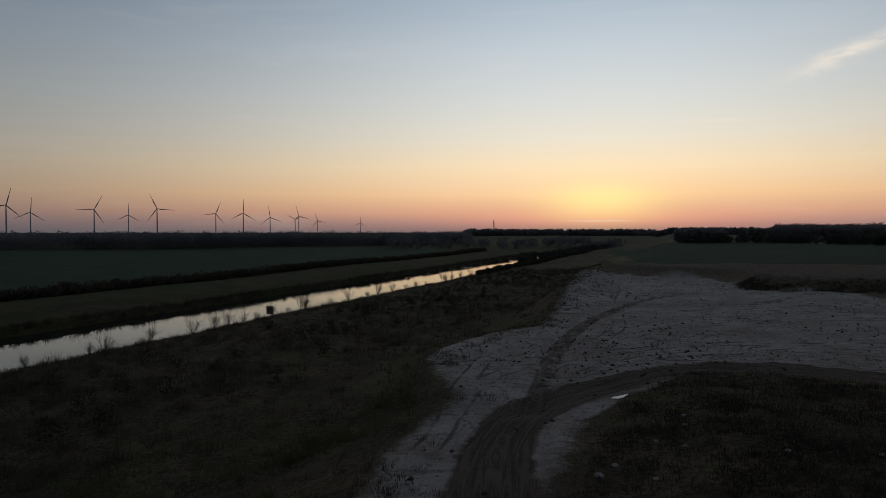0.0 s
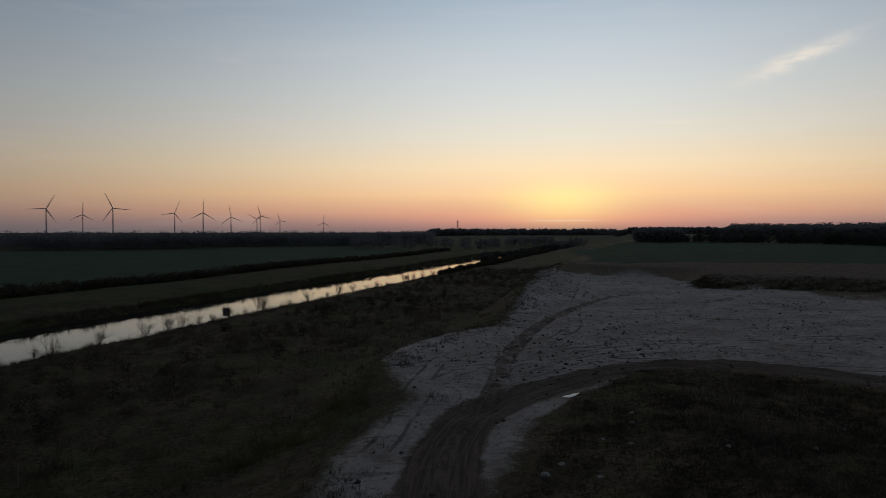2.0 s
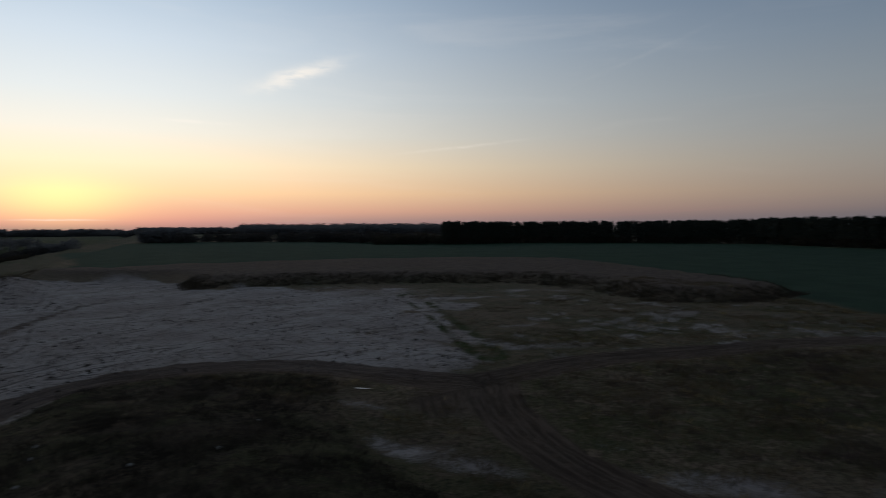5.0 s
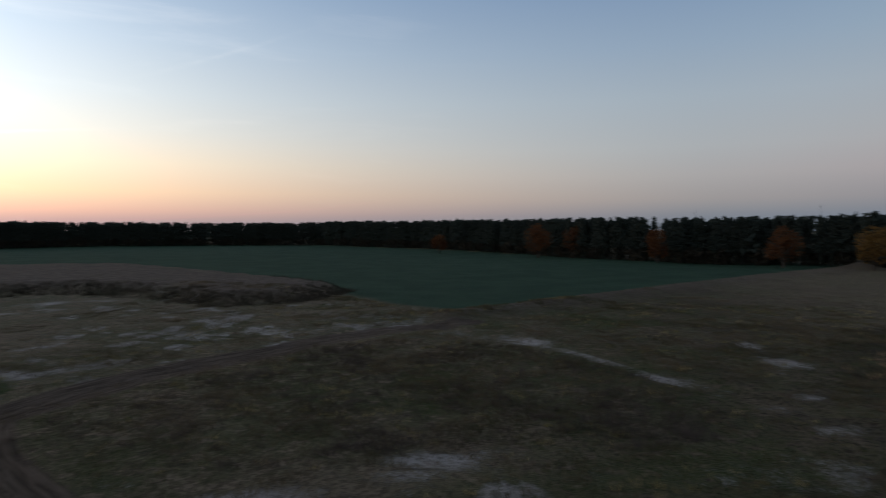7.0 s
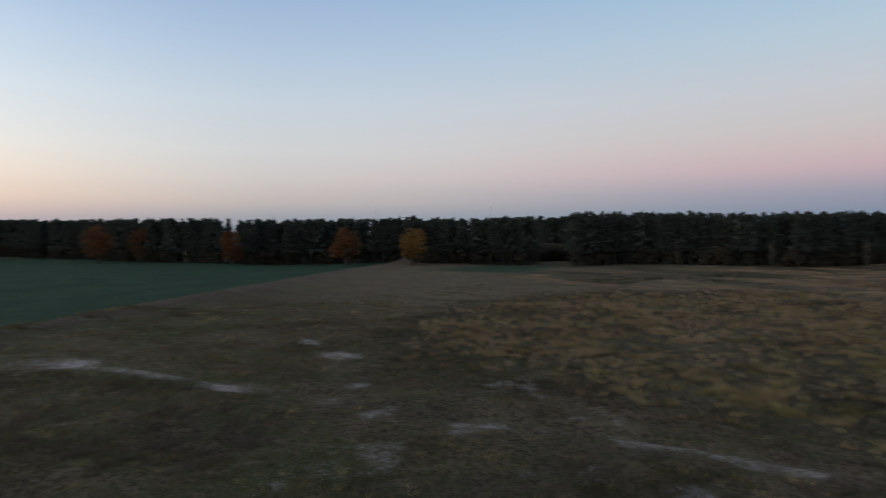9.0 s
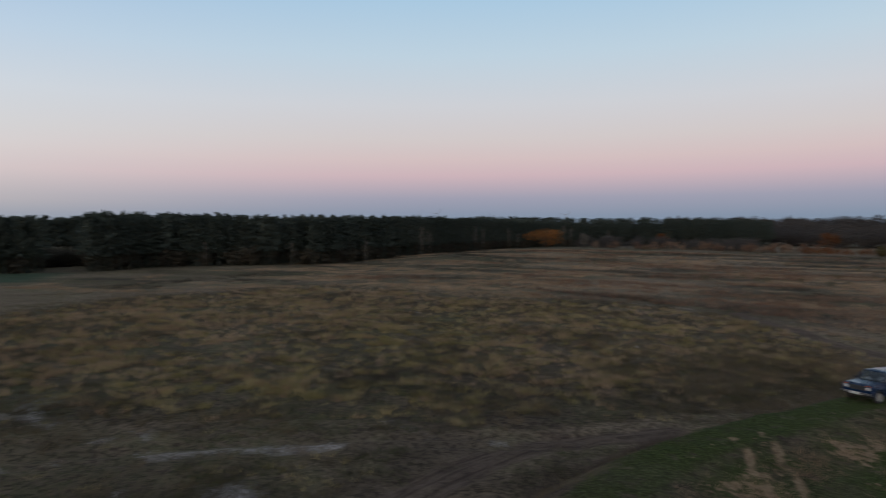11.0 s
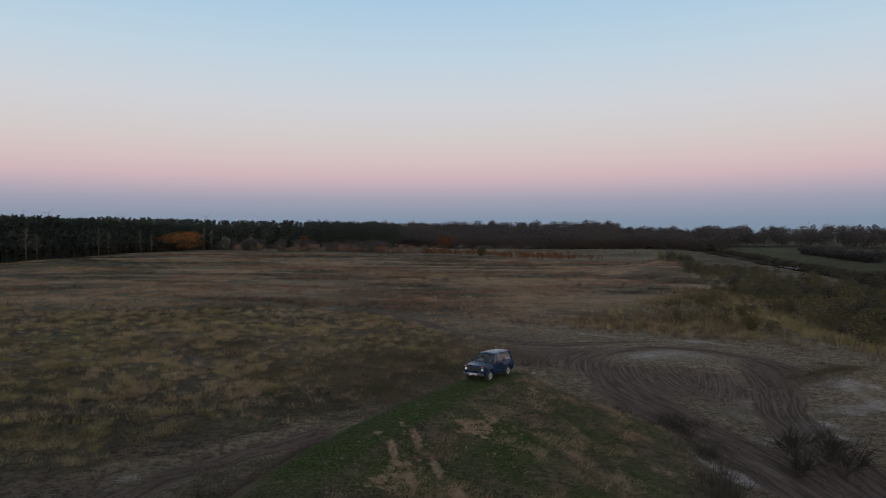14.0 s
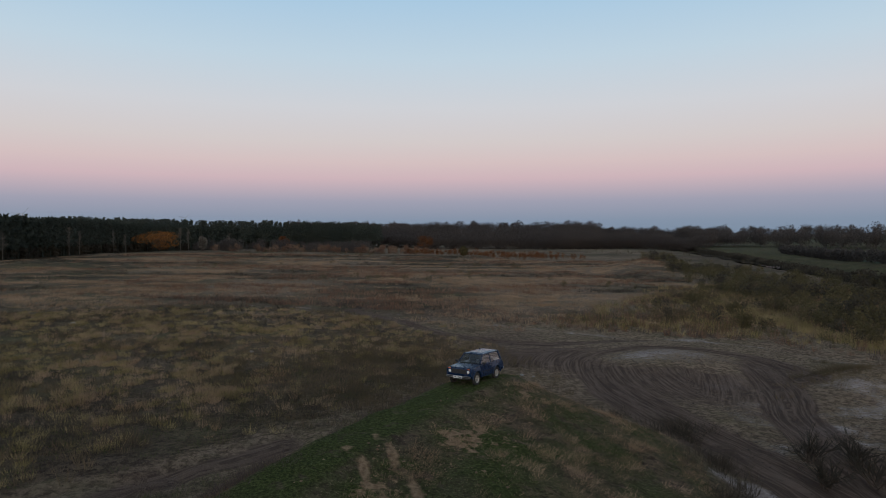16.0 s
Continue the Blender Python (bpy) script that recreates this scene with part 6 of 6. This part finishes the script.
x, y = spots(3600, -12, 2, -54, -26, lambda x, y: np.exp(-(seg_dist(x, y, [(-9.2, -48.2), (-9.1, -44.2), (-7.9, -40.3), (-5.1, -35.4), (-3.1, -29.5)])[0] / 0.9) ** 2) * (0.1 + 0.9 * clumpy(x, y, 2.5, 94, -0.1, 0.35)))
tufts("mound_brambles", "dark brown tangle of weeds below the mound", MAT_DEAD, x, y, rg.uniform(0.3, 0.9, len(x)), 0.5, 26, 0.013, 0.9)
x, y = spots(26000, 60, 130, -95, 30, lambda x, y: (inside(x, y, FIELD) < -2) * (inside(x, y, MEADOW) < 2) * off_tracks(x, y) * (0.06 + 0.6 * clumpy(x, y, 5.0, 96, 0.05, 0.4)))
tufts("border_grass", "thin tan grass on the bare ground by the field", MAT_WEED, x, y, rg.uniform(0.12, 0.4, len(x)), 0.5, 12, 0.022, 0.5)

ROAD = [(p[0] - 1.0, p[1] - 3.6) for p in TRACKS[5]]
x, y = spots(20000, -50, 70, -140, -58, lambda x, y: np.exp(-(seg_dist(x, y, ROAD)[0] / 2.4) ** 2) * off_tracks(x, y) * (0.25 + 0.75 * clumpy(x, y, 4.0, 98, -0.2, 0.3)))
half = rg.uniform(0, 1, len(x)) < 0.5
tufts("road_weeds", "tall russet weeds along the far side of the road", MAT_RUSSET, x[half], y[half], rg.uniform(0.4, 1.1, half.sum()), 0.4, 18, 0.020, 0.3)
tufts("road_weeds", "tall dark weeds along the far side of the road", MAT_UMBER, x[~half], y[~half], rg.uniform(0.4, 1.0, (~half).sum()), 0.4, 18, 0.020, 0.3)

MAT_LOAM = leafy("dry_loam", (0.16, 0.112, 0.070), (0.25, 0.178, 0.112), (0.10, 0.070, 0.046), 0.5, 0.6)
x, y = spots(16000, -4, 18, -54, -14, lambda x, y: ease(foot_in(x, y), 0.5, 2) * (west_of(x, y, [p[:2] for p in CREST]) > 0) * np.exp(-((seg_dist(x, y, CREST)[0] - 3.2) / 1.9) ** 2) * clumpy(x, y, 2.4, 101, 0.05, 0.4))
clods("loam_clods", "tan clods of dry loam on the mound's shoulder", MAT_LOAM, x, y, 0.03, 0.10)
# ---- leafless shrubs on the canal bank ----
def shrub_mesh(h, seed, stems=9):
    """Upright stems that fork twice: corners and triangles of stems and of twigs."""
    r = np.random.RandomState(300 + seed)
    big, thin = [], []
    for _ in range(stems):
        a, e = r.uniform(0, 2 * math.pi), r.uniform(1.0, 1.45)
        p = np.array((r.normal(0, 0.12), r.normal(0, 0.12), -0.1))
        d = np.array((math.cos(a) * math.cos(e), math.sin(a) * math.cos(e), math.sin(e)))
        q = p + d * h * r.uniform(0.4, 0.6)
        big.append(tube(p, q, 0.030, 0.018, 4))
        for _ in range(4):
            d2 = d + r.normal(0, 0.28, 3)
            s = p + (q - p) * r.uniform(0.4, 1.0)
            e2 = s + d2 * h * r.uniform(0.25, 0.5)
            thin.append(tube(s, e2, 0.016, 0.006, 3))
            for _ in range(5):
                d3 = d2 + r.normal(0, 0.45, 3)
                s3 = s + (e2 - s) * r.uniform(0.2, 1.0)
                thin.append(tube(s3, s3 + d3 * h * r.uniform(0.08, 0.22), 0.009, 0.004, 3))
    return join(big), join(thin)


def build_shrubs():
    base = []
    for k in range(4):
        root = tagged(new("shrub"), "leafless grey-brown shrub on the canal bank", "shrub", "shrubs along the canal")
        (bv, bf), (tv, tf) = shrub_mesh(3.0, k, 8 + 2 * k)
        mesh_ob("trunk", bv, bf, MAT_BARK, root)
        mesh_ob("crown", tv, tf, MAT_BARE, root)
        base.append(root)
    r = np.random.RandomState(8)
    first = set()
    # metres along the canal and off its centre line
    for s, w in ((52, -11.0), (60, -11.4), (63, -10.8), (70, -11.2), (79, -11.0), (83, -11.5), (91, -11.0), (95, -10.7), (98, -11.6), (104, -11.1), (108, -11.3), (110, -10.9), (119, -11.2), (127, -11), (136, -11.4), (150, -11.1), (158, -11.2), (166, -11), (186, -11.3), (190, -10.9), (194, -11.2), (214, -11), (230, -11.4), (252, -11), (262, -11.3), (30, -11), (12, -11.4), (-10, -11), (87, -10.8), (141, -11.5), (172, -11.2), (203, -11.1)):
        c = CANAL + w - 0.6
        x, y = CN[0] * c + 0.358 * s, CN[1] * c + 0.934 * s
        k = r.randint(4)
        m = pose(x, y, land_at(x, y) - 0.05, 0, 0, r.uniform(0, 360))
        grow = r.uniform(0.45, 1.2) * (1.35 if 180 < s < 200 else 1.0)
        if k not in first:
            first.add(k)
            base[k].matrix_basis = m @ Matrix.Scale(grow, 4)
            continue
        ob = copy_thing(base[k], m)
        ob.scale = (grow, grow, grow)


build_shrubs()


# ---- a small box on posts by the water, stakes, stones ----
def build_box():
    s, w = 99.0, -11.2
    c = CANAL + w
    x, y = CN[0] * c + 0.358 * s, CN[1] * c + 0.934 * s
    root = tagged(new("canal_sign"), "dark square sign board on posts at the water", "sign")
    root.matrix_basis = pose(x, y, land_at(x, y), 0, 0, -20)
    for sx in (-0.5, 0.5):
        part("post", bar_bm((sx, 0, -0.3), (sx, 0, 1.4), 0.05), MAT_STEEL, root)
    part("board", box_bm(0, -0.07, 1.35, 1.5, 0.05, 1.5, 0.01), MAT_STEEL, root)
    part("white_field", box_bm(0.35, -0.10, 1.1, 0.35, 0.008, 0.3), MAT_PLATE, root)


build_box()


def build_stakes():
    root = tagged(new("stake"), "thin pale wooden stake in the dark grass", "stake", "stakes by the path")
    v, f = tube((0, 0, -0.2), (0.03, 0, 1.3), 0.035, 0.03, 6)
    mesh_ob("stick", v, f, MAT_PALE, root)
    for i, (x, y) in enumerate(((-21.5, 38.0), (-20.8, 42.5), (-18.5, 47.5))):
        m = pose(x, y, land_at(x, y), 0, 0, 40 * i)
        if i == 0:
            root.matrix_basis = m
        else:
            copy_thing(root, m)


build_stakes()
MAT_STONE = plain("pale_stone", (0.24, 0.22, 0.20), 0.9, 0, 0.35, 5.0, 0.2)


def build_stones():
    r = np.random.RandomState(12)
    base = []
    for k in range(3):
        bm = bmesh.new()
        bmesh.ops.create_icosphere(bm, subdivisions=2, radius=0.5)
        for v in bm.verts:
            v.co *= 1 + 0.28 * noise.noise(v.co * 1.7 + Vector((k * 7.0, 0, 0)))
            v.co.z *= 0.6
        base.append(tagged(part("stone", bm, MAT_STONE, None), "pale rough stone lying on the ground", "stone", "loose stones"))
    where = [(7.4, 30.2, 0.5), (8.5, 31.5, 0.35), (9.7, 29.0, 0.3), (12.5, 33.0, 0.3), (13.8, 36.4, 0.35), (14.5, 38.5, 0.3), (11.5, 34.5, 0.25), (16.5, 30.5, 0.3), (20.0, 29.0, 0.3), (24.5, 33.5, 0.3),
             (-3.5, -62.0, 0.35), (-4.3, -61.2, 0.25), (44, -96, 0.7), (38, -99, 0.6), (52, -88, 0.5), (20, -74, 0.5)]
    for i, (x, y, s) in enumerate(where):
        m = pose(x, y, land_at(x, y) + 0.08 * s, 0, 0, r.uniform(0, 360))
        ob = base[i] if i < 3 else copy_thing(base[i % 3], m)
        ob.matrix_basis = m @ Matrix.Scale(s, 4)


build_stones()


# ---- puddles in the wheel tracks ----
def build_puddle(x, y, a, b, turn, seed):
    bm = bmesh.new()
    r = np.random.RandomState(seed)
    edge = []
    for k in range(20):
        t = 2 * math.pi * k / 20
        s = 1 + 0.22 * math.sin(3 * t + seed) + r.uniform(-0.12, 0.12)
        edge.append(bm.verts.new((a * s * math.cos(t), b * s * math.sin(t), 0)))
    bm.faces.new(edge)
    ob = part("puddle", bm, MAT_WATER)
    ob.matrix_basis = pose(x, y, land_at(x, y) + 0.10, 0, 0, turn)
    return tagged(ob, "shallow puddle of rainwater in the muddy track", "puddle", "puddles")


build_puddle(12.6, 45.6, 0.9, 0.26, 40, 1)
build_puddle(34.7, 37.2, 0.7, 0.12, -60, 2)


def build_mud_shrub(x, y, h, seed):
    """A low leafless bush on the churned ground."""
    root = tagged(new("shrub"), "dark leafless shrub on the muddy ground", "shrub")
    (bv, bf), (tv, tf) = shrub_mesh(h, seed, 15)
    mesh_ob("trunk", bv * (1.7, 1.7, 0.8), bf, MAT_BARK, root)
    mesh_ob("crown", tv * (1.7, 1.7, 0.8), tf, MAT_SCRUB, root)
    root.location = (x, y, land_at(x, y))


build_mud_shrub(-12.7, -39.7, 1.9, 21)
build_mud_shrub(-11, -36.8, 1.6, 22)
build_mud_shrub(-13.6, -36.6, 2.0, 23)
build_mud_shrub(-15.2, -39.4, 1.8, 24)
